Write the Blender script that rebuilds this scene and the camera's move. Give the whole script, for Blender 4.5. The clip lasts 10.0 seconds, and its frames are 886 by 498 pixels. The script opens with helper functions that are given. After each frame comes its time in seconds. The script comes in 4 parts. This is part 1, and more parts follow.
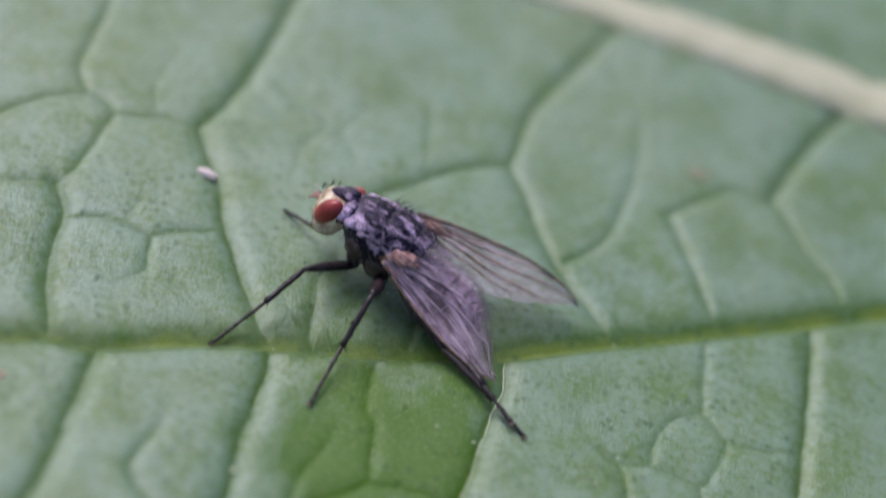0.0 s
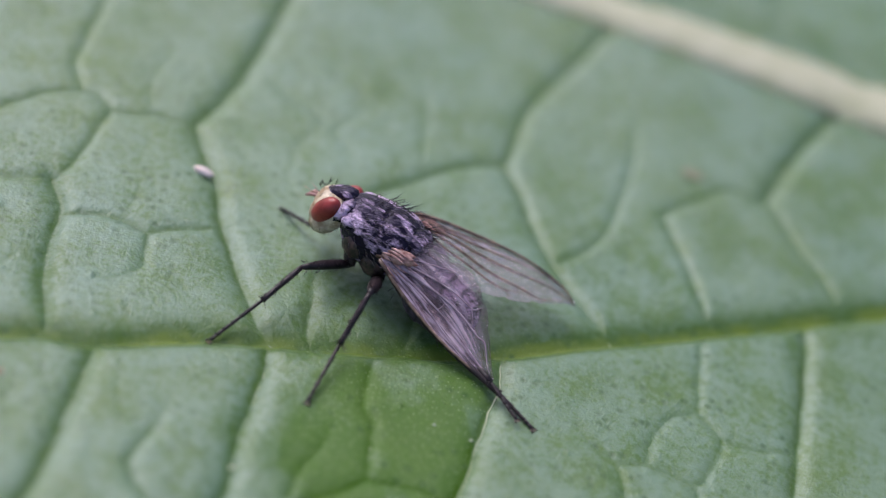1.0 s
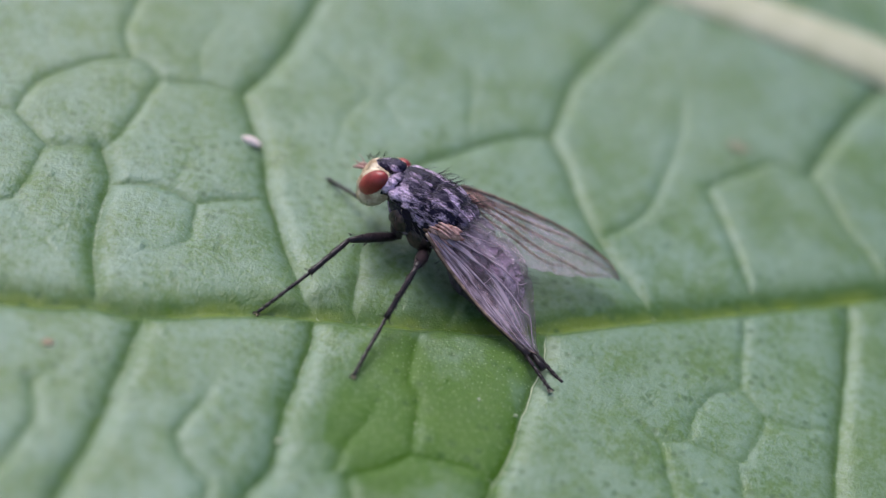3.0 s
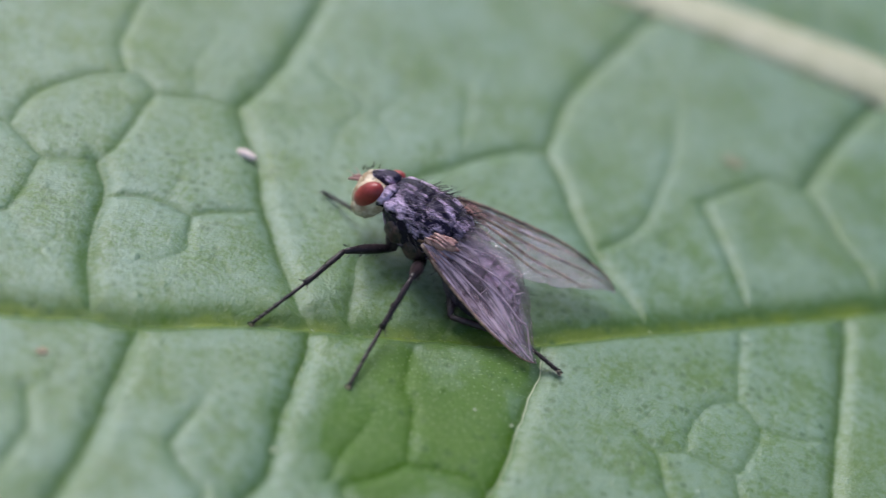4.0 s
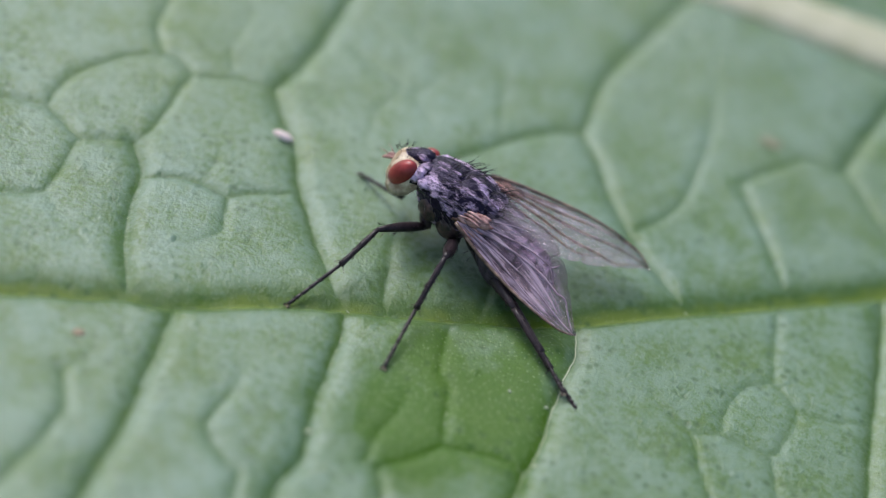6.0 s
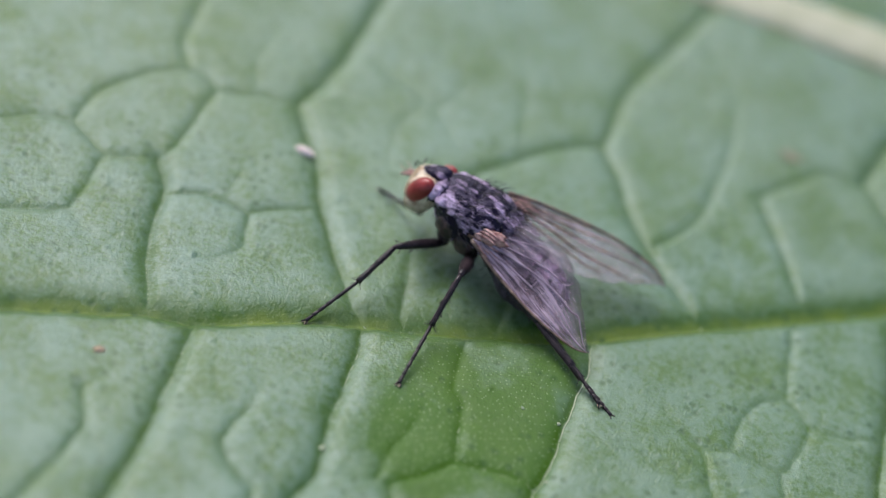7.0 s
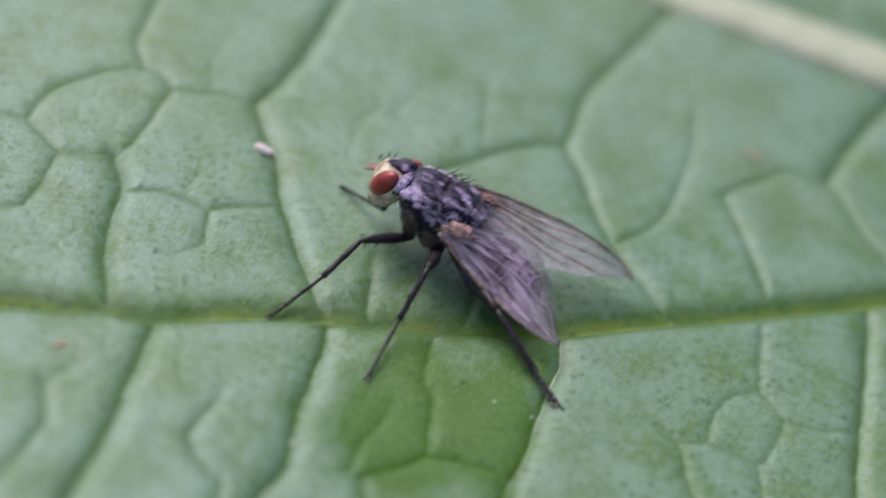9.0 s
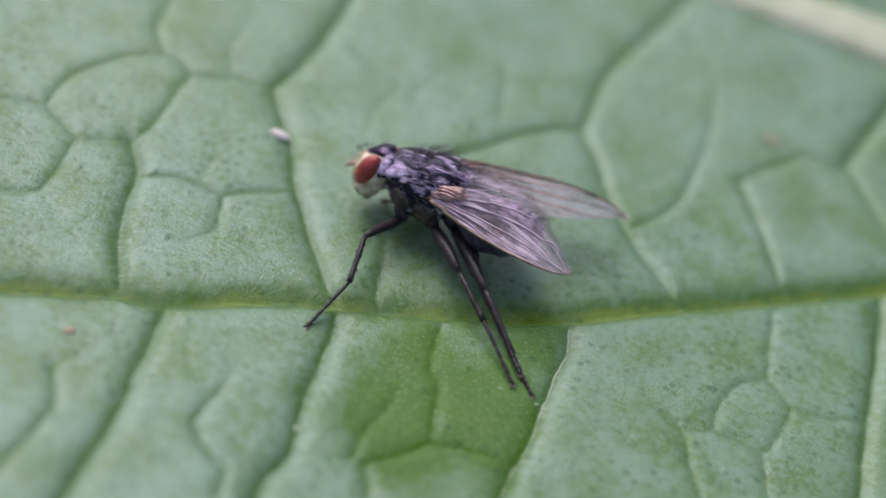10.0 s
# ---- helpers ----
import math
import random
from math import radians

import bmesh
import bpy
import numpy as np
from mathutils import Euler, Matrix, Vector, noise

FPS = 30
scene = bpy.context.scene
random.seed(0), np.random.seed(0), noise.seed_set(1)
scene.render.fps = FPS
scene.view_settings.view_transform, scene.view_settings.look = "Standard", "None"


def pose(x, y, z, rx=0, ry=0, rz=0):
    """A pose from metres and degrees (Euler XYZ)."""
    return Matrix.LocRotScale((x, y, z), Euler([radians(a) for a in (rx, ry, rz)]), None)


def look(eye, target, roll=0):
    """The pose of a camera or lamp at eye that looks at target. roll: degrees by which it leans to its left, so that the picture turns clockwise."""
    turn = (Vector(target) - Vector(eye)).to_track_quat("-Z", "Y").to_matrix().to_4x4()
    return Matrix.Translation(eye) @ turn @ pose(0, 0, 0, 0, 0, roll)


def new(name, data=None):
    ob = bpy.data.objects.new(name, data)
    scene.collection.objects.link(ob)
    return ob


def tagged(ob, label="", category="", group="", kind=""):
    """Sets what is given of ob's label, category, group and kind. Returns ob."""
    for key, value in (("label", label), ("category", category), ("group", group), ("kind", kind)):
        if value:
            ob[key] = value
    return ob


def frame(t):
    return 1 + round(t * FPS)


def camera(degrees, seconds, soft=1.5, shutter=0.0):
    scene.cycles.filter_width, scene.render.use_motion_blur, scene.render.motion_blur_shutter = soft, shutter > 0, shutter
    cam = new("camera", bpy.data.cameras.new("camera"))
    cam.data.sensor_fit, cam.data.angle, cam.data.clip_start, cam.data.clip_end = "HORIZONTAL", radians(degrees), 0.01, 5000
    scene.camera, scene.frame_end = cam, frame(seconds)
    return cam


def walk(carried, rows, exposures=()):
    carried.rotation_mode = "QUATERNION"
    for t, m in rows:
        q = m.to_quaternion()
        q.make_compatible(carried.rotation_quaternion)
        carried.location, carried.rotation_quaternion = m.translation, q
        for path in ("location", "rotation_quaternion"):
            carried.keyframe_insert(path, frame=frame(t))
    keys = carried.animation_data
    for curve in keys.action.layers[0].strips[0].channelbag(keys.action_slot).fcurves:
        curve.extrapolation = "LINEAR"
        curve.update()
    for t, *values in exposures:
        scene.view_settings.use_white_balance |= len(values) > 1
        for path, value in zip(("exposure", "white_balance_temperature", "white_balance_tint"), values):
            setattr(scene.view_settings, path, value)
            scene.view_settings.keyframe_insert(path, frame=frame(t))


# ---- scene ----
# ---- camera and its path ----
cam = camera(24, 10.0, soft=1.1, shutter=0.45)
cam.data.dof.use_dof = True
cam.data.dof.focus_distance = 0.0767
cam.data.dof.aperture_fstop = 21.5
walk(cam, [
    (0.0, pose(0.00116, -0.05895, 0.05358, 47.385, -14.612, 12.404)),
    (0.1, pose(0.00104, -0.05890, 0.05370, 46.825, -14.687, 12.471)),
    (0.2, pose(0.00091, -0.05884, 0.05382, 46.737, -14.813, 12.478)),
    (0.3, pose(0.00078, -0.05878, 0.05393, 46.567, -14.820, 12.614)),
    (0.4, pose(0.00065, -0.05873, 0.05404, 46.350, -14.828, 12.750)),
    (0.5, pose(0.00052, -0.05868, 0.05416, 46.055, -14.792, 12.930)),
    (0.6, pose(0.00050, -0.05881, 0.05396, 46.370, -14.815, 12.826)),
    (0.7, pose(0.00048, -0.05892, 0.05376, 46.593, -14.742, 12.824)),
    (0.8, pose(0.00047, -0.05905, 0.05357, 47.159, -14.884, 12.591)),
    (0.9, pose(0.00046, -0.05918, 0.05338, 47.350, -14.917, 12.473)),
    (1.0, pose(0.00044, -0.05931, 0.05318, 47.649, -15.262, 12.017)),
    (1.1, pose(0.00056, -0.05921, 0.05339, 47.347, -15.032, 12.366)),
    (1.2, pose(0.00067, -0.05909, 0.05360, 46.975, -14.436, 13.106)),
    (1.3, pose(0.00078, -0.05898, 0.05380, 46.680, -14.149, 13.508)),
    (1.4, pose(0.00090, -0.05889, 0.05401, 46.372, -14.152, 13.597)),
    (1.5, pose(0.00101, -0.05878, 0.05422, 46.032, -14.206, 13.632)),
    (1.6, pose(0.00089, -0.05875, 0.05416, 45.925, -14.345, 13.487)),
    (1.7, pose(0.00076, -0.05870, 0.05410, 45.914, -14.536, 13.288)),
    (1.8, pose(0.00064, -0.05867, 0.05403, 46.053, -14.759, 13.054)),
    (1.9, pose(0.00052, -0.05863, 0.05397, 46.052, -14.874, 12.935)),
    (2.0, pose(0.00039, -0.05860, 0.05390, 46.006, -14.694, 13.130)),
    (2.1, pose(0.00049, -0.05857, 0.05400, 46.105, -14.650, 13.218)),
    (2.2, pose(0.00059, -0.05856, 0.05410, 46.061, -14.626, 13.285)),
    (2.3, pose(0.00069, -0.05856, 0.05420, 45.739, -14.450, 13.514)),
    (2.4, pose(0.00078, -0.05854, 0.05430, 45.832, -14.295, 13.720)),
    (2.5, pose(0.00088, -0.05852, 0.05440, 45.691, -14.142, 13.924)),
    (2.6, pose(0.00007, -0.05859, 0.05438, 45.707, -14.687, 13.513)),
    (2.7, pose(-0.00076, -0.05865, 0.05437, 45.486, -15.201, 13.134)),
    (3.8, pose(0.00067, -0.05916, 0.05417, 46.477, -14.932, 13.583)),
    (3.9, pose(0.00027, -0.05932, 0.05376, 46.925, -15.365, 12.970)),
    (4.0, pose(-0.00013, -0.05949, 0.05335, 46.830, -15.191, 13.025)),
    (4.1, pose(-0.00002, -0.05938, 0.05356, 46.676, -14.943, 13.347)),
    (4.2, pose(0.00010, -0.05929, 0.05378, 46.023, -14.592, 13.777)),
    (4.3, pose(0.00022, -0.05919, 0.05399, 46.017, -14.531, 13.890)),
    (4.4, pose(0.00033, -0.05909, 0.05421, 45.906, -14.601, 13.864)),
    (4.5, pose(0.00045, -0.05900, 0.05442, 45.804, -14.714, 13.792)),
    (4.6, pose(0.00037, -0.05900, 0.05432, 45.975, -14.966, 13.510)),
    (4.7, pose(0.00030, -0.05900, 0.05423, 45.987, -15.056, 13.403)),
    (4.8, pose(0.00022, -0.05901, 0.05413, 45.804, -14.735, 13.738)),
    (4.9, pose(0.00016, -0.05901, 0.05404, 45.843, -14.640, 13.828)),
    (5.0, pose(0.00008, -0.05902, 0.05394, 45.842, -14.873, 13.568)),
    (5.1, pose(0.00006, -0.05910, 0.05386, 45.764, -14.742, 13.700)),
    (5.2, pose(0.00005, -0.05919, 0.05378, 45.940, -14.820, 13.609)),
    (5.3, pose(0.00003, -0.05928, 0.05369, 45.850, -14.898, 13.518)),
    (5.4, pose(0.00002, -0.05937, 0.05361, 46.054, -14.846, 13.565)),
    (5.5, pose(0.00000, -0.05945, 0.05353, 46.223, -14.724, 13.688)),
    (5.6, pose(0.00007, -0.05942, 0.05354, 46.150, -14.514, 13.882)),
    (5.7, pose(0.00014, -0.05939, 0.05356, 46.068, -14.374, 14.000)),
    (6.8, pose(0.00019, -0.05899, 0.05450, 45.531, -14.332, 13.957)),
    (6.9, pose(0.00075, -0.05880, 0.05531, 44.946, -13.792, 14.768)),
    (7.0, pose(0.00130, -0.05864, 0.05613, 44.724, -13.290, 15.531)),
    (7.1, pose(0.00097, -0.05876, 0.05559, 44.946, -13.721, 15.031)),
    (7.2, pose(0.00063, -0.05889, 0.05504, 45.211, -13.977, 14.715)),
    (7.3, pose(0.00030, -0.05902, 0.05451, 45.633, -14.170, 14.465)),
    (7.4, pose(-0.00004, -0.05915, 0.05396, 45.889, -14.611, 13.948)),
    (7.5, pose(-0.00037, -0.05928, 0.05342, 46.040, -15.008, 13.476)),
    (7.6, pose(0.00001, -0.05915, 0.05383, 45.689, -14.622, 13.889)),
    (7.7, pose(0.00040, -0.05904, 0.05424, 45.173, -14.082, 14.461)),
    (7.8, pose(0.00078, -0.05892, 0.05466, 45.169, -13.555, 15.016)),
    (7.9, pose(0.00116, -0.05879, 0.05506, 45.333, -13.762, 14.800)),
    (8.0, pose(0.00154, -0.05867, 0.05546, 45.572, -14.040, 14.508)),
    (8.1, pose(0.00130, -0.05882, 0.05514, 46.272, -14.498, 13.982)),
    (8.2, pose(0.00107, -0.05898, 0.05482, 46.663, -14.645, 13.783)),
    (8.3, pose(0.00083, -0.05914, 0.05451, 46.680, -14.513, 13.888)),
    (8.4, pose(0.00061, -0.05931, 0.05420, 46.755, -14.413, 13.958)),
    (8.5, pose(0.00037, -0.05947, 0.05388, 46.814, -14.393, 13.941)),
    (8.6, pose(0.00042, -0.05954, 0.05360, 46.865, -14.218, 13.979)),
    (8.7, pose(0.00047, -0.05961, 0.05332, 46.973, -14.390, 13.638)),
    (8.8, pose(0.00052, -0.05968, 0.05303, 47.065, -14.326, 13.554)),
    (8.9, pose(0.00057, -0.05975, 0.05275, 47.489, -14.499, 13.211)),
    (9.0, pose(0.00062, -0.05982, 0.05247, 47.354, -14.284, 13.296)),
    (9.1, pose(0.00076, -0.05961, 0.05281, 46.720, -13.831, 13.922)),
    (9.2, pose(0.00089, -0.05940, 0.05314, 46.564, -13.742, 14.151)),
    (9.3, pose(0.00103, -0.05918, 0.05348, 46.176, -13.844, 14.171)),
    (9.4, pose(0.00117, -0.05896, 0.05381, 45.963, -14.012, 14.123)),
    (9.5, pose(0.00130, -0.05874, 0.05414, 45.759, -14.202, 14.051)),
    (9.6, pose(0.00154, -0.05879, 0.05422, 45.670, -13.882, 14.368)),
    (9.7, pose(0.00180, -0.05883, 0.05430, 45.473, -13.670, 14.566)),
    (9.8, pose(0.00204, -0.05888, 0.05437, 45.637, -13.537, 14.686)),
    (9.9, pose(0.00229, -0.05894, 0.05445, 45.558, -13.038, 15.189)),
    (10.0, pose(0.00255, -0.05898, 0.05452, 45.579, -13.078, 15.124)),
], exposures=[(0.0, 0.18, 6500, 20), (1.0, 0.21, 6500, 18), (2.5, 0.28, 6500, 15), (5.0, 0.27, 6500, 12), (10.0, 0.28, 6500, 12)])

# ---- light: an overcast sky, brightest behind the fly ----
world = bpy.data.worlds.new("sky")
scene.world = world
world.use_nodes = True
wn = world.node_tree.nodes
sky = wn.new("ShaderNodeTexSky")
sky.sky_type, sky.sun_disc = "NISHITA", False
sky.sun_elevation, sky.sun_rotation = radians(49), radians(-42)
sky.air_density, sky.dust_density, sky.ozone_density = 1.0, 3.0, 1.6
wn["Background"].inputs["Strength"].default_value = 0.132
world.node_tree.links.new(sky.outputs[0], wn["Background"].inputs["Color"])

sun = new("sun", bpy.data.lights.new("sun", "SUN"))
sun.data.energy, sun.data.angle, sun.data.color = 1.95, radians(42), (0.91, 0.96, 1.0)
sun.matrix_world = look((-0.55, 0.50, 1.0), (0, 0, 0))

MM = 0.001
V = Vector


# ---- materials ----
def material(name, rough=0.5, metal=0.0, spec=0.5):
    m = bpy.data.materials.new(name)
    m.use_nodes = True
    b = m.node_tree.nodes["Principled BSDF"]
    b.inputs["Roughness"].default_value = rough
    b.inputs["Metallic"].default_value = metal
    b.inputs["Specular IOR Level"].default_value = spec
    return m, m.node_tree.nodes, m.node_tree.links, b


def coords(n, kind="Object"):
    return n.new("ShaderNodeTexCoord").outputs[kind]


def noise_at(n, l, where, scale, detail=4.0, rough=0.6):
    t = n.new("ShaderNodeTexNoise")
    t.inputs["Scale"].default_value, t.inputs["Detail"].default_value, t.inputs["Roughness"].default_value = scale, detail, rough
    l.new(where, t.inputs["Vector"])
    return t.outputs["Fac"]


def ramp(n, l, fac, stops):
    r = n.new("ShaderNodeValToRGB")
    r.color_ramp.elements[0].position, r.color_ramp.elements[0].color = stops[0][0], (*stops[0][1], 1)
    r.color_ramp.elements[1].position, r.color_ramp.elements[1].color = stops[-1][0], (*stops[-1][1], 1)
    for p, c in stops[1:-1]:
        r.color_ramp.elements.new(p).color = (*c, 1)
    l.new(fac, r.inputs[0])
    return r.outputs[0]


def mix(n, l, fac, a, b, blend="MIX"):
    x = n.new("ShaderNodeMix")
    x.data_type, x.blend_type = "RGBA", blend
    for value, socket in ((fac, x.inputs[0]), (a, x.inputs[6]), (b, x.inputs[7])):
        if isinstance(value, (int, float)):
            socket.default_value = value
        elif isinstance(value, tuple):
            socket.default_value = (*value, 1)
        else:
            l.new(value, socket)
    return x.outputs[2]


def sums(n, l, op, a, b):
    x = n.new("ShaderNodeMath")
    x.operation = op
    for value, socket in ((a, x.inputs[0]), (b, x.inputs[1])):
        if isinstance(value, (int, float)):
            socket.default_value = value
        else:
            l.new(value, socket)
    return x.outputs[0]


def relief(n, l, b, height, strength, depth):
    x = n.new("ShaderNodeBump")
    x.inputs["Strength"].default_value, x.inputs["Distance"].default_value = strength, depth
    l.new(height, x.inputs["Height"])
    l.new(x.outputs[0], b.inputs["Normal"])


def mottled(name, dark, light, scale, rough=0.5, metal=0.0, spec=0.5, bump=0.00003, low=0.35, high=0.65):
    """A surface whose colour varies at two scales, with a fine relief."""
    m, n, l, b = material(name, rough, metal, spec)
    at = coords(n)
    fine, broad = noise_at(n, l, at, scale), noise_at(n, l, at, scale / 6, 2)
    fac = sums(n, l, "ADD", sums(n, l, "MULTIPLY", fine, 0.65), sums(n, l, "MULTIPLY", broad, 0.35))
    l.new(ramp(n, l, fac, [(low, dark), (high, light)]), b.inputs["Base Color"])
    relief(n, l, b, fine, 0.5, bump)
    return m


def leaf_material():
    m, n, l, b = material("leaf_blade", 0.45, 0, 0.9)
    at = coords(n)
    fine = noise_at(n, l, at, 8500, 4)
    mid = noise_at(n, l, at, 1500, 5, 0.65)
    broad = noise_at(n, l, at, 110, 3)
    deep = ramp(n, l, sums(n, l, "ADD", sums(n, l, "MULTIPLY", broad, 0.6), sums(n, l, "MULTIPLY", mid, 0.4)), [(0.3, (0.040, 0.110, 0.010)), (0.52, (0.056, 0.134, 0.013)), (0.75, (0.074, 0.156, 0.018))])
    # a pale tone mottles the deep green; one panel's lost sky sheen is painted dark
    dim_panel = n.new("ShaderNodeAttribute")
    dim_panel.attribute_name = "dim_panel"
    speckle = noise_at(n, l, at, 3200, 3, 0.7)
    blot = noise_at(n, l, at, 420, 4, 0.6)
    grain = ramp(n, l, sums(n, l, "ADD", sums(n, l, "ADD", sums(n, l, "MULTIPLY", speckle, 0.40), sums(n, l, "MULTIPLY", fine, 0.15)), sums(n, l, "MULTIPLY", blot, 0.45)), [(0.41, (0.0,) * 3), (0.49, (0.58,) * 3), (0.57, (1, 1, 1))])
    pale_cover = ramp(n, l, sums(n, l, "ADD", sums(n, l, "MULTIPLY", dim_panel.outputs["Fac"], 1.0), sums(n, l, "MULTIPLY", sums(n, l, "SUBTRACT", noise_at(n, l, at, 330, 5), 0.5), 2.2)), [(0.22, (1, 1, 1)), (0.78, (0.06,) * 3)])
    green = mix(n, l, sums(n, l, "MULTIPLY", sums(n, l, "MULTIPLY", grain, pale_cover), 0.66), deep, (0.190, 0.290, 0.230))
    # shade painted dark green on the veins' long banks, olive along the main vein
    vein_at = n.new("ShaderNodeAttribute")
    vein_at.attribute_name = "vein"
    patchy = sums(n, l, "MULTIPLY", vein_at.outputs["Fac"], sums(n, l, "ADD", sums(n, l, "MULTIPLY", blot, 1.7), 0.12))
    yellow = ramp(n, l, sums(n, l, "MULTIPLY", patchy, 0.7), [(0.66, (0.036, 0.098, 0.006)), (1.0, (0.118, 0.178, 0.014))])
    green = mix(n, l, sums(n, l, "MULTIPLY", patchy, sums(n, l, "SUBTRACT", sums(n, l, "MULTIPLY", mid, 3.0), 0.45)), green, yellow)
    # dark pits and tiny pale dots
    cells = n.new("ShaderNodeTexVoronoi")
    cells.voronoi_dimensions = "2D"
    cells.inputs["Scale"].default_value = 1250
    l.new(at, cells.inputs["Vector"])
    patch = ramp(n, l, noise_at(n, l, at, 260, 2), [(0.44, (0, 0, 0)), (0.58, (1, 1, 1))])
    pit = ramp(n, l, cells.outputs["Distance"], [(0.05, (1, 1, 1)), (0.24, (0, 0, 0))])
    green = mix(n, l, sums(n, l, "MULTIPLY", sums(n, l, "MULTIPLY", pit, patch), 0.80), green, (0.020, 0.075, 0.012))
    dots = n.new("ShaderNodeTexVoronoi")
    dots.voronoi_dimensions = "2D"
    dots.inputs["Scale"].default_value = 3700
    l.new(at, dots.inputs["Vector"])
    pale = ramp(n, l, dots.outputs["Distance"], [(0.04, (1, 1, 1)), (0.15, (0, 0, 0))])
    green = mix(n, l, sums(n, l, "MULTIPLY", pale, sums(n, l, "ADD", sums(n, l, "MULTIPLY", blot, 0.32), sums(n, l, "MULTIPLY", sums(n, l, "MULTIPLY", dim_panel.outputs["Fac"], speckle), 0.75))), green, (0.42, 0.52, 0.30))
    bent = n.new("ShaderNodeMixRGB")
    bent.blend_type, bent.inputs[0].default_value = "ADD", 0.0006
    wob = n.new("ShaderNodeTexNoise")
    wob.inputs["Scale"].default_value = 500
    l.new(at, wob.inputs["Vector"])
    l.new(at, bent.inputs[1])
    l.new(wob.outputs["Color"], bent.inputs[2])
    net = n.new("ShaderNodeTexVoronoi")
    net.feature, net.inputs["Scale"].default_value = "DISTANCE_TO_EDGE", 620
    l.new(bent.outputs[0], net.inputs["Vector"])
    thread = ramp(n, l, net.outputs["Distance"], [(0.0, (1, 1, 1)), (0.11, (0, 0, 0))])
    green = mix(n, l, sums(n, l, "MULTIPLY", thread, 0.06), green, (0.24, 0.30, 0.17))
    hue = ramp(n, l, noise_at(n, l, at, 75, 3), [(0.40, (0, 0, 0)), (0.68, (1, 1, 1))])
    green = mix(n, l, sums(n, l, "MULTIPLY", hue, 0.28), green, (0.128, 0.192, 0.045))
    l.new(green, b.inputs["Base Color"])
    # gloss is cut too on the painted panel and vein banks
    l.new(sums(n, l, "ADD", sums(n, l, "MULTIPLY", pale_cover, 0.52), sums(n, l, "SUBTRACT", 0.15, sums(n, l, "MULTIPLY", vein_at.outputs["Fac"], 0.30))), b.inputs["Specular IOR Level"])
    l.new(ramp(n, l, mid, [(0.3, (0.35,) * 3), (0.7, (0.46,) * 3)]), b.inputs["Roughness"])
    h = sums(n, l, "ADD", sums(n, l, "MULTIPLY", fine, 0.75), sums(n, l, "ADD", sums(n, l, "MULTIPLY", mid, 0.22), sums(n, l, "MULTIPLY", speckle, 0.45)))
    h = sums(n, l, "SUBTRACT", h, sums(n, l, "MULTIPLY", sums(n, l, "MULTIPLY", pit, patch), 0.22))
    h = sums(n, l, "SUBTRACT", h, sums(n, l, "MULTIPLY", thread, 0.16))
    relief(n, l, b, h, 0.44, 0.00012)
    b.inputs["Sheen Weight"].default_value = 0.15
    b.inputs["Sheen Roughness"].default_value = 0.4
    return m


def thorax_material():
    """Grey dust over black, with dark lengthwise stripes."""
    m, n, l, b = material("thorax_dusted", 0.30, 0, 0.30)
    b.inputs["Specular Tint"].default_value = (0.72, 0.64, 1.0, 1)
    at = coords(n)
    parts = n.new("ShaderNodeSeparateXYZ")
    l.new(at, parts.inputs[0])
    squash = n.new("ShaderNodeMapping")
    squash.inputs["Scale"].default_value = (0.50, 1.0, 1.0)
    l.new(at, squash.inputs["Vector"])
    streaky = squash.outputs[0]
    wobble = sums(n, l, "MULTIPLY", sums(n, l, "SUBTRACT", noise_at(n, l, at, 900, 2), 0.5), 0.00045)
    y = sums(n, l, "ADD", parts.outputs["Y"], wobble)
    wave = sums(n, l, "SINE", sums(n, l, "MULTIPLY", y, 2 * math.pi / 0.00078), 0)
    stripe = ramp(n, l, sums(n, l, "ADD", sums(n, l, "MULTIPLY", wave, 0.5), 0.5), [(0.40, (0, 0, 0)), (0.60, (1, 1, 1))])
    # the dust lies in flakes, thick on the shoulders and the flanks, thin on the back
    flakes = ramp(n, l, noise_at(n, l, streaky, 1900, 4, 0.60), [(0.475, (0, 0, 0)), (0.57, (1, 1, 1))])
    dust = ramp(n, l, noise_at(n, l, streaky, 8000, 4, 0.7), [(0.34, (0.35,) * 3), (0.54, (1, 1, 1))])
    flank = ramp(n, l, sums(n, l, "ABSOLUTE", sums(n, l, "MULTIPLY", parts.outputs["Y"], 1000), 0), [(0.45, (0, 0, 0)), (0.80, (1, 1, 1))])
    cover = sums(n, l, "MULTIPLY", sums(n, l, "MULTIPLY", flakes, dust), sums(n, l, "ADD", sums(n, l, "MULTIPLY", sums(n, l, "MAXIMUM", stripe, flank), 0.80), 0.20))
    shade = mix(n, l, cover, (0.012, 0.008, 0.019), (0.76, 0.56, 0.78))
    l.new(shade, b.inputs["Base Color"])
    l.new(ramp(n, l, cover, [(0.0, (0.24,) * 3), (0.6, (0.62,) * 3)]), b.inputs["Roughness"])
    relief(n, l, b, sums(n, l, "ADD", noise_at(n, l, streaky, 1900, 4, 0.60), sums(n, l, "MULTIPLY", cover, 0.25)), 1.0, 0.00024)
    return m


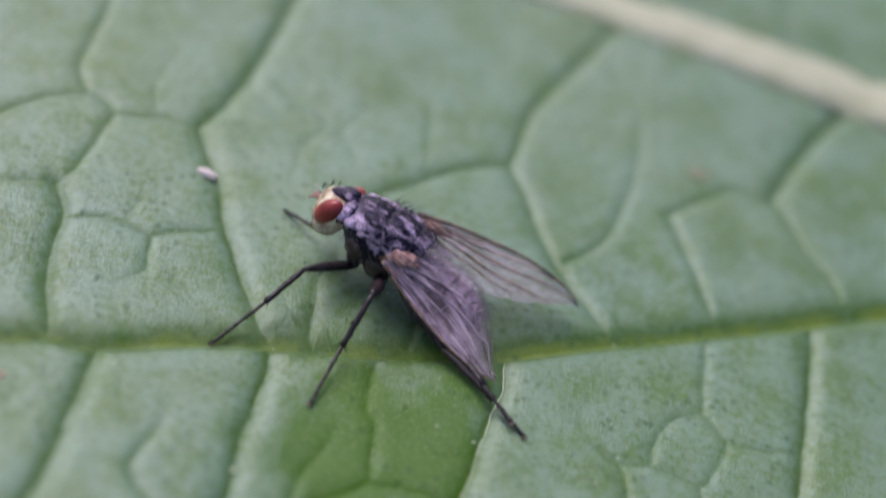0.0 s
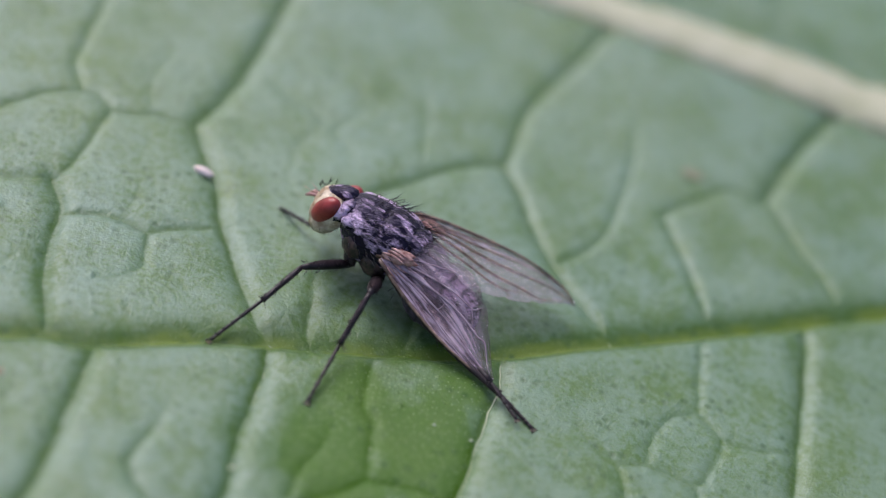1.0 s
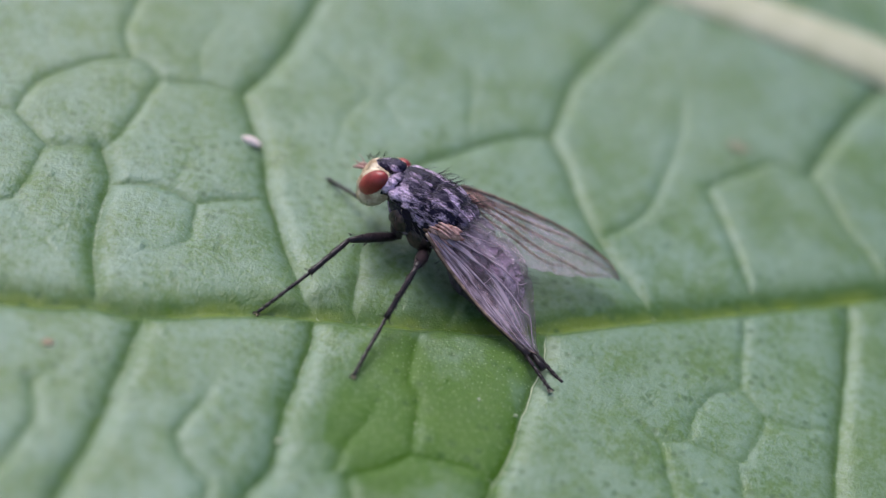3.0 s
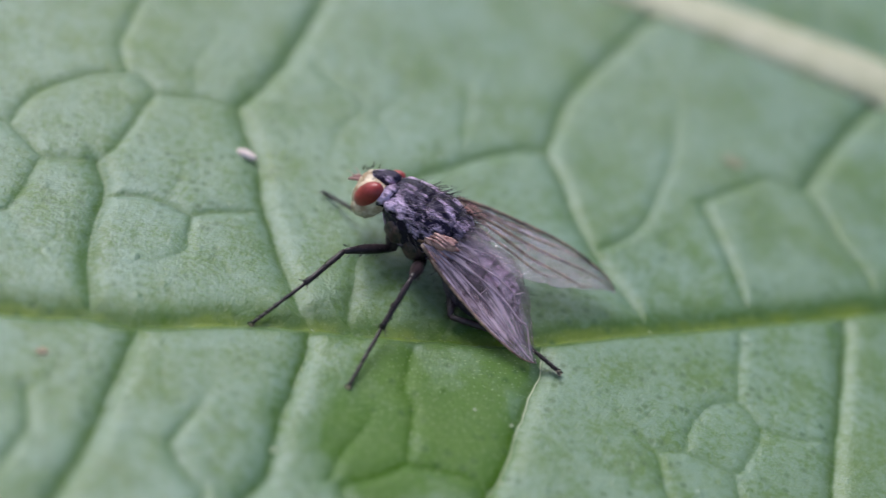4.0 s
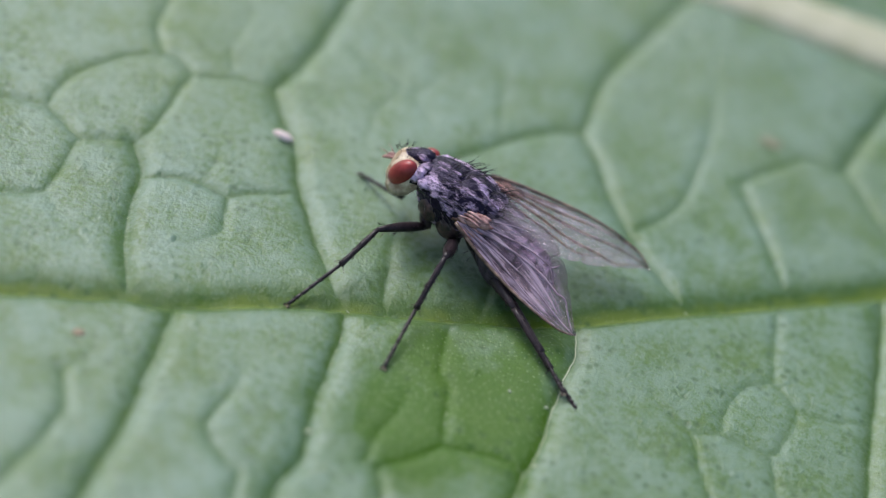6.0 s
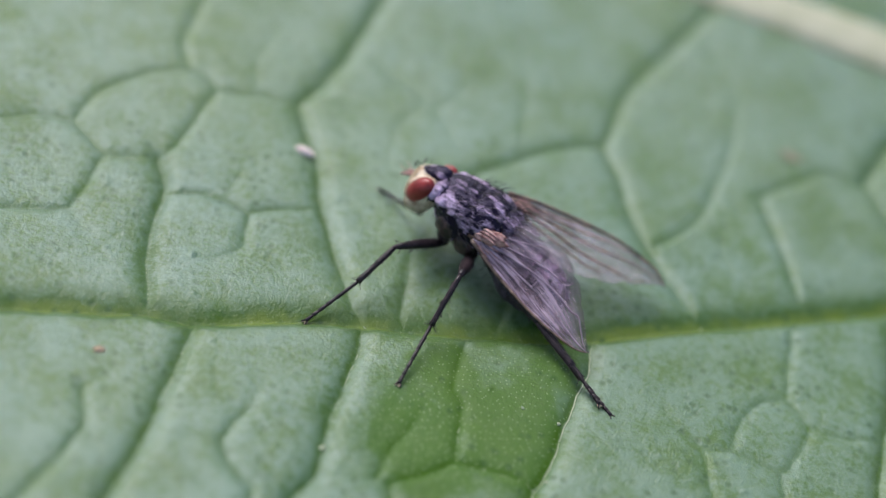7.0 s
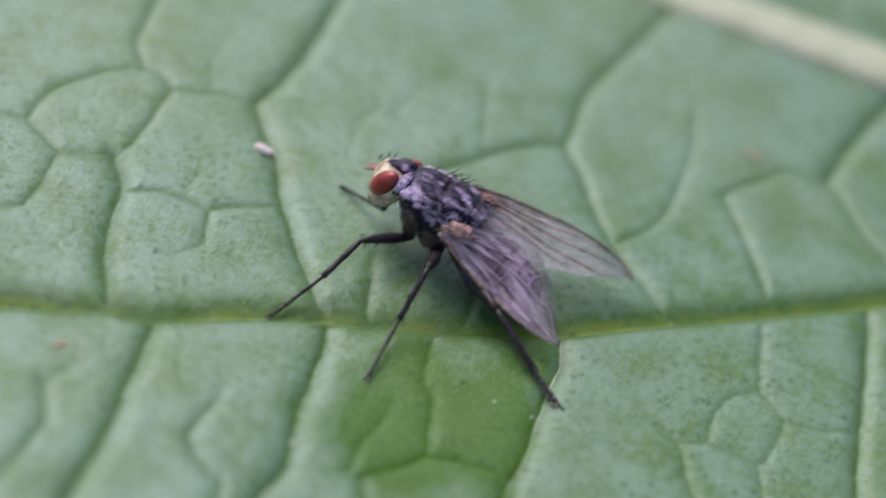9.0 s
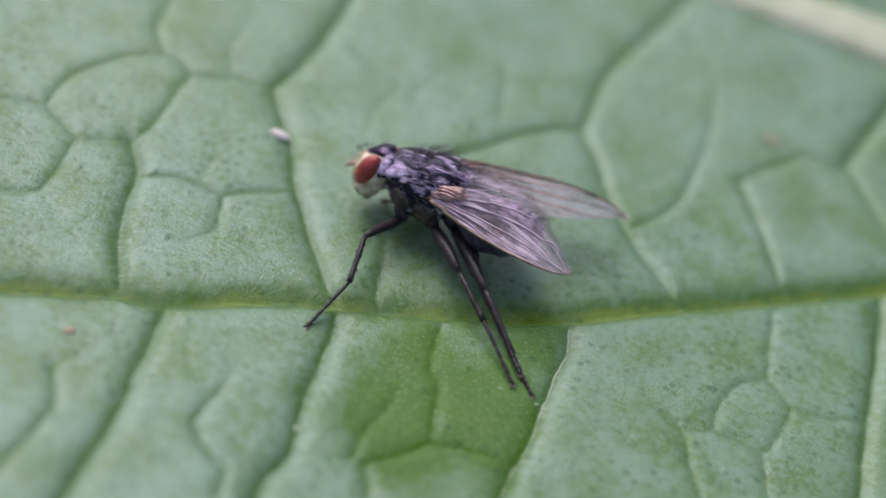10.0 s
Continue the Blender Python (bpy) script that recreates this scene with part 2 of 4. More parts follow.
def abdomen_material():
    """Silvery lilac dust in patches over dark plates, dark along the seams and in spots on the flanks."""
    m, n, l, b = material("abdomen_checkered", 0.36, 0, 0.4)
    at = coords(n)
    parts = n.new("ShaderNodeSeparateXYZ")
    l.new(at, parts.inputs[0])
    bent = sums(n, l, "ADD", parts.outputs["X"], sums(n, l, "MULTIPLY", sums(n, l, "SUBTRACT", noise_at(n, l, at, 1100, 2), 0.5), 0.0004))
    wave = sums(n, l, "SINE", sums(n, l, "MULTIPLY", bent, 2 * math.pi / 0.00068), 0)
    seam = ramp(n, l, sums(n, l, "ADD", sums(n, l, "MULTIPLY", wave, 0.5), 0.5), [(0.02, (0, 0, 0)), (0.22, (1, 1, 1))])
    squash = n.new("ShaderNodeMapping")
    squash.inputs["Scale"].default_value = (0.35, 1.0, 1.0)
    l.new(at, squash.inputs["Vector"])
    streak = ramp(n, l, noise_at(n, l, squash.outputs[0], 5200, 4, 0.65), [(0.40, (0.25,) * 3), (0.58, (1, 1, 1))])
    patch = ramp(n, l, noise_at(n, l, at, 1500, 4), [(0.34, (0.3,) * 3), (0.48, (1, 1, 1))])
    side = ramp(n, l, sums(n, l, "ABSOLUTE", sums(n, l, "SUBTRACT", sums(n, l, "MULTIPLY", parts.outputs["Y"], 1000), 0.2), 0), [(0.95, (1, 1, 1)), (1.18, (0.08,) * 3)])
    cover = sums(n, l, "MULTIPLY", sums(n, l, "MULTIPLY", seam, side), sums(n, l, "MULTIPLY", streak, patch))
    l.new(mix(n, l, cover, (0.036, 0.024, 0.042), (0.72, 0.50, 0.74)), b.inputs["Base Color"])
    relief(n, l, b, noise_at(n, l, squash.outputs[0], 5200, 4), 0.6, 0.00005)
    return m


def eye_material():
    m, n, l, b = material("eye_red", 0.30, 0, 0.5)
    at = coords(n)
    cells = n.new("ShaderNodeTexVoronoi")
    cells.inputs["Scale"].default_value = 26000
    l.new(at, cells.inputs["Vector"])
    l.new(ramp(n, l, noise_at(n, l, at, 1500, 3), [(0.35, (0.20, 0.018, 0.018)), (0.65, (0.36, 0.045, 0.04))]), b.inputs["Base Color"])
    relief(n, l, b, cells.outputs["Distance"], 0.35, 0.00001)
    return m


def wing_material():
    """A smoky membrane, pleated along its length, with a wrinkled glassy gloss."""
    m, n, l, b = material("wing_membrane", 0.30, 0, 0.4)
    at = coords(n)
    place = n.new("ShaderNodeAttribute")
    place.attribute_name = "fan"
    pleat = noise_at(n, l, place.outputs["Vector"], 1.0, 3, 0.6)
    cloud = noise_at(n, l, at, 900, 4)
    fac = sums(n, l, "ADD", sums(n, l, "MULTIPLY", pleat, 0.62), sums(n, l, "MULTIPLY", cloud, 0.38))
    # pale streaks along the pleats put sky sheen into the colour
    l.new(ramp(n, l, fac, [(0.39, (0.050, 0.027, 0.034)), (0.47, (0.26, 0.160, 0.190)), (0.59, (0.86, 0.64, 0.76))]), b.inputs["Base Color"])
    relief(n, l, b, sums(n, l, "ADD", pleat, sums(n, l, "MULTIPLY", cloud, 0.5)), 1.0, 0.00016)
    clear = n.new("ShaderNodeBsdfTransparent")
    clear.inputs[0].default_value = (0.97, 0.94, 0.95, 1)
    both = n.new("ShaderNodeMixShader")
    smoke = n.new("ShaderNodeAttribute")
    smoke.attribute_name = "smoke"
    l.new(sums(n, l, "MULTIPLY", smoke.outputs["Fac"], sums(n, l, "ADD", sums(n, l, "MULTIPLY", pleat, 1.6), 0.2)), both.inputs[0])
    l.new(clear.outputs[0], both.inputs[1])
    l.new(b.outputs[0], both.inputs[2])
    # fine cross wrinkles that glint
    squash = n.new("ShaderNodeMapping")
    squash.inputs["Scale"].default_value = (14.0, 0.5, 1.0)
    l.new(place.outputs["Vector"], squash.inputs["Vector"])
    wrinkle = n.new("ShaderNodeBump")
    wrinkle.inputs["Strength"].default_value, wrinkle.inputs["Distance"].default_value = 1.0, 0.00022
    l.new(noise_at(n, l, squash.outputs[0], 2.2, 2, 0.5), wrinkle.inputs["Height"])
    glint = n.new("ShaderNodeBsdfGlossy")
    glint.inputs["Roughness"].default_value = 0.22
    glint.inputs["Color"].default_value = (0.95, 0.92, 0.98, 1)
    l.new(wrinkle.outputs[0], glint.inputs["Normal"])
    rim = n.new("ShaderNodeFresnel")
    rim.inputs["IOR"].default_value = 1.55
    l.new(wrinkle.outputs[0], rim.inputs["Normal"])
    skin = n.new("ShaderNodeMixShader")
    l.new(sums(n, l, "MULTIPLY", rim.outputs[0], 0.42), skin.inputs[0])
    l.new(both.outputs[0], skin.inputs[1])
    l.new(glint.outputs[0], skin.inputs[2])
    l.new(skin.outputs[0], n["Material Output"].inputs["Surface"])
    return m


LEAF = leaf_material()
VEIN = mottled("vein_pale", (0.20, 0.26, 0.13), (0.42, 0.46, 0.30), 1800, 0.45)
RIB = mottled("midrib_cream", (0.36, 0.36, 0.22), (0.52, 0.50, 0.36), 600, 0.5, bump=0.00008)
SOIL = mottled("soil", (0.03, 0.045, 0.015), (0.08, 0.11, 0.04), 60, 0.9, bump=0.01)
THORAX = thorax_material()
ABDOMEN = abdomen_material()
EYE = eye_material()
FACE = mottled("face_cream", (0.36, 0.24, 0.14), (0.76, 0.64, 0.48), 2600, 0.5, bump=0.00006, low=0.40, high=0.56)
BLACK = mottled("black_cuticle", (0.008, 0.005, 0.006), (0.055, 0.036, 0.040), 3000, 0.38, spec=0.35)
HAIR = mottled("black_hair", (0.010, 0.008, 0.010), (0.028, 0.022, 0.026), 4000, 0.4)
WING = wing_material()
WINGVEIN = mottled("wing_vein_brown", (0.034, 0.020, 0.016), (0.36, 0.235, 0.175), 2500, 0.25)
# same veins as WINGVEIN, paled in colour for the sky they mirror
WINGVEIN_LIT = mottled("wing_vein_lit", (0.10, 0.06, 0.075), (0.62, 0.46, 0.55), 1500, 0.22)
PLEURA = mottled("thorax_side", (0.008, 0.005, 0.007), (0.17, 0.095, 0.085), 3000, 0.35, bump=0.00008, low=0.42, high=0.66)
CALYPTER = mottled("calypter_tan", (0.20, 0.070, 0.060), (0.88, 0.52, 0.46), 2200, 0.24, bump=0.00010, low=0.40, high=0.60)
ROOT = mottled("wing_root_brown", (0.030, 0.014, 0.010), (0.30, 0.15, 0.09), 2800, 0.35, low=0.40, high=0.64)
FLAP = mottled("lower_flap_lilac", (0.26, 0.20, 0.28), (0.66, 0.56, 0.70), 1800, 0.28, low=0.38, high=0.62)
PINK = mottled("antenna_pink", (0.36, 0.17, 0.15), (0.55, 0.32, 0.28), 3000, 0.5)
FOOT = mottled("foot_pad_tan", (0.25, 0.17, 0.11), (0.45, 0.34, 0.24), 4000, 0.6)
SEED = mottled("seed_pale", (0.70, 0.52, 0.48), (0.86, 0.74, 0.70), 3000, 0.5)
RUST = mottled("speck_rust", (0.28, 0.20, 0.12), (0.44, 0.32, 0.22), 3000, 0.7)
STAIN = mottled("stain_brown", (0.17, 0.19, 0.11), (0.27, 0.24, 0.16), 1500, 0.7)
CRUMB = mottled("crumb_white", (0.22, 0.28, 0.15), (0.60, 0.62, 0.46), 3500, 0.6)


# ---- mesh helpers, in millimetres ----
def mesh_of(name, verts, faces, mat, smooth=True):
    me = bpy.data.meshes.new(name)
    me.from_pydata((np.asarray(verts, float) * MM).tolist(), [], [list(map(int, f)) for f in faces])
    me.materials.append(mat)
    me.polygons.foreach_set("use_smooth", [smooth] * len(me.polygons))
    me.update()
    return me


def part(name, shape, mat, parent=None, label="", place=None):
    """One mesh object from (verts, faces) in millimetres, under a thing or under a part."""
    ob = new(name, mesh_of(name, *shape, mat))
    ob.parent = parent
    if place is not None:
        ob.matrix_basis = place
    return tagged(ob, label)


def joined(shapes):
    verts, faces = [], []
    for v, f in shapes:
        k = len(verts)
        verts.extend(v)
        faces.extend([[i + k for i in q] for q in f])
    return verts, faces


def loft(rings):
    """A closed skin over rings of points, ends capped by fans."""
    n = len(rings[0])
    verts = [p for r in rings for p in r]
    faces = []
    for a in range(len(rings) - 1):
        for i in range(n):
            j = (i + 1) % n
            faces.append((a * n + i, a * n + j, (a + 1) * n + j, (a + 1) * n + i))
    faces.append(tuple(range(n - 1, -1, -1)))
    faces.append(tuple(range((len(rings) - 1) * n, len(rings) * n)))
    return verts, faces


def smooth_line(pts, steps=5):
    """A Catmull-Rom line through the points."""
    P = [np.array(p, float) for p in pts]
    P = [2 * P[0] - P[1], *P, 2 * P[-1] - P[-2]]
    out = []
    for a, b, c, d in zip(P, P[1:], P[2:], P[3:]):
        for k in range(steps):
            t = k / steps
            out.append(0.5 * (2 * b + (c - a) * t + (2 * a - 5 * b + 4 * c - d) * t * t + (3 * b - a - 3 * c + d) * t**3))
    return np.array(out + [P[-2]])


def tube(pts, radii, sides=6, flat=1.0):
    """A tapering rod along a line; flat squeezes it upright."""
    P = np.asarray(pts, float)
    rings = []
    for i, p in enumerate(P):
        d = P[min(i + 1, len(P) - 1)] - P[max(i - 1, 0)]
        d = d / (np.linalg.norm(d) + 1e-9)
        a = np.cross(d, (0, 0, 1.0) if abs(d[2]) < 0.9 else (1.0, 0, 0))
        a = a / np.linalg.norm(a)
        c = np.cross(a, d)
        r = radii[i] if hasattr(radii, "__len__") else radii
        rings.append([tuple(p + r * (math.cos(q) * a + flat * math.sin(q) * c)) for q in (2 * math.pi * k / sides for k in range(sides))])
    return loft(rings)


def body(sections, sides=28, power=2.2):
    """A rounded body along x from sections (x, y, z, half width, half height)."""
    rings = []
    for x, y, z, ry, rz in smooth_line(sections, 4):
        ring = []
        for k in range(sides):
            q = 2 * math.pi * k / sides
            c, s = math.cos(q), math.sin(q)
            e = 2 / power
            ring.append((x, y + abs(ry) * math.copysign(abs(c) ** e, c), z + abs(rz) * math.copysign(abs(s) ** e, s)))
        rings.append(ring)
    return loft(rings[::-1])


def ball(centre, radii, turn=(0, 0, 0), sides=24, rings=14, dents=0.0, seed=0):
    m = Euler([radians(a) for a in turn]).to_matrix()
    out = []
    for a in range(1, rings):
        p = math.pi * a / rings
        ring = []
        for k in range(sides):
            q = 2 * math.pi * k / sides
            v = V((math.sin(p) * math.cos(q), math.sin(p) * math.sin(q), math.cos(p)))
            f = 1 + dents * noise.noise(v * 2.2 + V((seed, 0, 0)))
            v = m @ V((v.x * radii[0] * f, v.y * radii[1] * f, v.z * radii[2] * f))
            ring.append(tuple(v + V(centre)))
        out.append(ring)
    return loft(out[::-1])


def bristles(starts):
    """Fine tapering hairs from (root, tip, thickness), each bent a little."""
    shapes = []
    for root, tip, r in starts:
        root, tip = np.array(root), np.array(tip)
        bend = (root + tip) / 2 + np.array([0, 0, 0.06]) * np.linalg.norm(tip - root)
        shapes.append(tube([root, bend, tip], [r, r * 0.7, r * 0.15], 4))
    return joined(shapes)


# ---- the leaf: sunken net of veins, blade puffed up between them ----
VEINS = []


def vein(kind, *pts):
    line = smooth_line(pts, 6)
    if kind not in "MXBfs":  # nearly straight runs between the corners
        run = np.array([np.array(a) * (1 - q / 6) + np.array(b) * q / 6 for a, b in zip(pts, pts[1:]) for q in range(6)] + [pts[-1]])
        run[1:-1] = (run[:-2] + 2 * run[1:-1] + run[2:]) / 4
        line = 0.75 * run + 0.25 * line
    if kind != "X":  # small kinks
        x, y = line[:, 0].copy(), line[:, 1].copy()
        line[:, 0] += 0.03 * np.sin(2.9 * y + 1.3 * x) + 0.015 * np.sin(7.7 * y + 5.1 * np.sin(0.8 * x))
        line[:, 1] += 0.025 * np.sin(2.7 * x + 0.9 * y) + 0.015 * np.sin(6.9 * x + 4.3 * np.sin(0.9 * y))
    VEINS.append((kind, line))


# M: main side vein, S: strong, T: middling, F: faint, X: midrib, B: rib beyond it; small letters fade out (millimetres on the blade)
vein("M", (-15.86, -11.46), (-13.84, -10.34), (-12.05, -9.60), (-10.24, -8.80), (-9.06, -8.57), (-8.47, -8.43), (-6.51, -7.29), (-4.66, -6.30), (-2.70, -5.54), (-0.69, -4.85), (0.90, -4.23), (3.34, -3.33), (5.36, -2.31), (6.36, -1.61), (8.41, -0.11), (10.53, 1.30), (12.48, 2.59), (14.23, 3.71), (16.69, 5.27), (19.22, 6.97), (22.05, 8.70))
vein("S", (-10.14, -8.83), (-10.56, -7.80), (-11.11, -6.49), (-11.56, -5.09), (-11.65, -4.30), (-11.82, -3.03), (-12.04, -2.11), (-12.72, -1.07))
vein("T", (-12.72, -1.07), (-13.86, -1.49), (-14.65, -1.90), (-15.49, -1.38), (-16.39, -0.73))
vein("T", (-16.39, -0.73), (-16.25, 1.13), (-15.63, 2.25), (-14.77, 3.41), (-13.45, 4.40))
vein("T", (-12.72, -1.07), (-12.32, 0.24), (-12.19, 2.17), (-12.05, 3.80))
vein("T", (-13.45, 4.40), (-12.70, 4.31), (-12.05, 3.80))
vein("T", (-16.39, -0.73), (-17.08, -0.84), (-18.04, -1.27), (-19.08, -2.06))
vein("T", (-13.45, 4.40), (-13.82, 4.89), (-14.32, 6.00), (-14.44, 8.22), (-14.55, 10.33))
vein("T", (-12.05, 3.80), (-11.28, 4.00), (-10.45, 4.40), (-8.88, 4.78))
vein("f", (-10.56, 4.37), (-11.19, 6.14), (-11.05, 8.51), (-11.24, 9.87))
vein("S", (-8.88, 4.78), (-8.42, 6.04), (-8.00, 8.31), (-7.83, 10.25), (-7.70, 12.39), (-7.67, 14.51), (-7.76, 16.62))
vein("S", (-8.88, 4.78), (-8.12, 3.49), (-7.23, 2.13), (-6.23, -0.40), (-5.30, -1.99), (-3.60, -4.74), (-2.69, -5.64))
vein("T", (-14.65, -1.90), (-14.63, -3.01), (-14.64, -4.40), (-14.75, -5.21), (-15.72, -5.80), (-16.81, -6.33))
vein("f", (-14.75, -5.21), (-13.98, -5.89), (-13.40, -6.72))
vein("f", (-11.60, -4.85), (-12.40, -5.37), (-12.82, -6.25), (-12.83, -7.07))
vein("T", (-11.83, -2.69), (-10.67, -2.16), (-9.61, -1.98), (-8.59, -2.18))
vein("f", (-9.61, -1.98), (-9.63, -0.57), (-9.34, 0.32))
vein("T", (-8.59, -2.18), (-7.72, -1.50), (-6.15, -0.53))
vein("t", (-8.59, -2.18), (-8.19, -3.94), (-8.67, -4.74), (-9.28, -5.53))
vein("S", (-8.49, -8.61), (-8.39, -9.92), (-8.35, -11.21), (-8.30, -12.76), (-8.21, -14.10), (-8.30, -15.48), (-8.38, -16.56), (-8.46, -17.61), (-8.50, -18.97))
vein("T", (-10.87, -13.09), (-10.25, -14.68), (-10.43, -16.07), (-10.75, -17.44), (-11.15, -18.77))
vein("f", (-10.87, -13.09), (-10.47, -12.12), (-10.09, -11.50))
vein("f", (-10.25, -14.68), (-9.18, -15.50), (-8.34, -15.63))
vein("S", (-2.83, -5.77), (-2.63, -7.38), (-2.63, -8.89), (-2.64, -9.92), (-2.58, -11.18), (-2.33, -12.45), (-2.36, -13.28), (-2.70, -14.14), (-2.77, -15.07), (-2.80, -16.35))
vein("t", (-5.73, -13.18), (-5.66, -12.17), (-5.33, -11.30), (-5.35, -10.60), (-5.33, -9.70))
vein("T", (-5.73, -13.18), (-5.28, -13.91), (-4.61, -14.44), (-4.13, -14.68), (-3.93, -15.88))
vein("f", (-4.13, -14.68), (-3.38, -14.53), (-2.70, -14.14))
vein("f", (-5.73, -13.18), (-6.74, -13.45), (-7.92, -13.82))
vein("f", (-2.70, -14.14), (-2.26, -13.28), (-1.49, -12.79), (-0.39, -12.34), (0.12, -12.35))
vein("T", (0.12, -12.35), (0.61, -13.39), (1.19, -14.41))
vein("T", (0.12, -12.35), (0.86, -11.66), (2.08, -10.35))
vein("t", (-0.36, -12.32), (-0.23, -10.68), (0.24, -9.31), (0.23, -8.31))
vein("P", (2.08, -10.35), (3.38, -10.13), (4.41, -10.11), (4.97, -10.27))
vein("P", (2.08, -10.35), (1.87, -9.51), (1.70, -8.60), (1.61, -7.63), (1.09, -7.15), (0.94, -6.48), (0.92, -5.28), (0.90, -4.33))
vein("R", (5.39, -2.39), (5.51, -3.19), (5.59, -3.93), (5.43, -5.53), (5.35, -7.03), (5.30, -8.47), (5.23, -9.60), (4.97, -10.27), (4.96, -11.60))
vein("G", (11.48, -5.28), (10.85, -5.53), (10.39, -5.68))
vein("g", (10.39, -5.68), (9.90, -5.34), (9.30, -5.12), (8.66, -4.55), (8.04, -4.20))
vein("G", (10.39, -5.68), (10.76, -6.66), (11.04, -7.37), (11.58, -8.51), (12.06, -9.64))
vein("G", (11.48, -5.28), (11.46, -4.16), (11.94, -2.43), (13.09, -1.67))
vein("G", (11.48, -5.28), (12.54, -5.24), (13.40, -5.36))
vein("G", (13.09, -1.67), (14.22, -2.55), (14.03, -3.79), (13.73, -4.99), (13.40, -5.36))
vein("G", (13.40, -5.36), (13.63, -6.05), (13.94, -7.32), (14.18, -8.60))
vein("G", (13.09, -1.67), (12.93, -0.33), (12.84, 1.25), (12.71, 2.64))
vein("G", (14.22, -2.55), (15.35, -2.60), (17.13, -1.83))
vein("S", (16.89, 5.28), (17.06, 2.71), (17.13, 0.19), (17.15, -2.57), (17.27, -5.44), (17.29, -7.11))
vein("H", (3.44, 8.71), (3.51, 10.26), (3.57, 12.18), (3.96, 13.81), (4.65, 15.57), (5.32, 17.51), (6.17, 19.95), (6.72, 22.06))
vein("H", (3.44, 8.71), (2.31, 8.12), (1.07, 6.99), (0.12, 5.79), (-0.83, 4.69), (-1.72, 3.48))
vein("H", (3.44, 8.71), (4.51, 7.00), (5.33, 5.20), (6.18, 3.84), (7.22, 2.63), (8.08, 1.71), (9.34, 0.44))
vein("t", (6.32, 3.73), (7.33, 4.87), (8.14, 6.60), (8.34, 8.37), (8.55, 10.15), (8.54, 11.85), (8.28, 14.03), (7.82, 16.15))
vein("T", (13.11, 2.85), (12.55, 4.45), (11.88, 5.85), (11.04, 7.55), (10.22, 8.95))
vein("T", (10.22, 8.95), (11.17, 10.07), (12.68, 11.75), (14.44, 11.86))
vein("S", (14.44, 11.86), (14.96, 13.91), (15.52, 15.71), (16.45, 17.87), (17.80, 20.99))
vein("T", (14.44, 11.86), (15.32, 10.77), (16.22, 9.43), (17.34, 8.25), (18.49, 6.43))
vein("f", (-6.78, 8.81), (-5.64, 8.26), (-4.19, 7.48), (-3.65, 7.07), (-2.75, 6.13), (-1.83, 5.09), (-1.27, 4.08))
vein("f", (-4.17, 7.41), (-4.73, 5.43), (-4.63, 3.78), (-4.48, 2.38))
vein("f", (-3.65, 7.07), (-2.93, 8.77), (-2.08, 9.85))
vein("f", (0.35, 6.03), (-0.13, 8.58), (-0.44, 10.40), (-1.66, 13.39))
vein("f", (-6.13, -0.59), (-5.29, 0.31), (-4.17, 1.28))
vein("s", (-1.48, -5.29), (-1.83, -3.81), (-2.10, -2.31), (-2.26, -0.70))
vein("s", (1.92, -3.99), (1.82, -2.81), (1.79, -1.53), (1.75, -0.38))
vein("X", (3.0, 23.3), (5.8, 23.4), (9.5, 23.5), (13.8, 23.2), (16.9, 23.0), (19.6, 23.0), (22.8, 22.8))
vein("B", (11.6, 34.0), (12.4, 30.2), (13.2, 26.0), (13.9, 22.5))

DEEP = {"M": 0.29, "S": 0.25, "H": 0.17, "T": 0.12, "G": 0.075, "P": 0.13, "R": 0.24, "F": 0.05, "X": 0.08, "B": 0.1}
WIDE = {"M": 0.55, "S": 0.37, "H": 0.36, "T": 0.24, "G": 0.25, "P": 0.24, "R": 0.36, "F": 0.24, "X": 1.6, "B": 0.9}


def broad_swell(x, y):
    """The blade's gentle waves and its fall towards the rim."""
    z = 0.10 * np.sin(x * 0.19 + 0.6) * np.cos(y * 0.16 + 0.3) + 0.05 * np.sin(x * 0.41 + y * 0.23)
    z = z * np.exp(-((x / 60) ** 2) - ((y / 60) ** 2))
    z = z + 0.0030 * np.clip(y + 0.3 * x - 5, 0, 24) ** 2
    far = np.sqrt((x / 1.6) ** 2 + (y - 10) ** 2)
    return z - 0.004 * np.maximum(far - 26, 0) ** 2


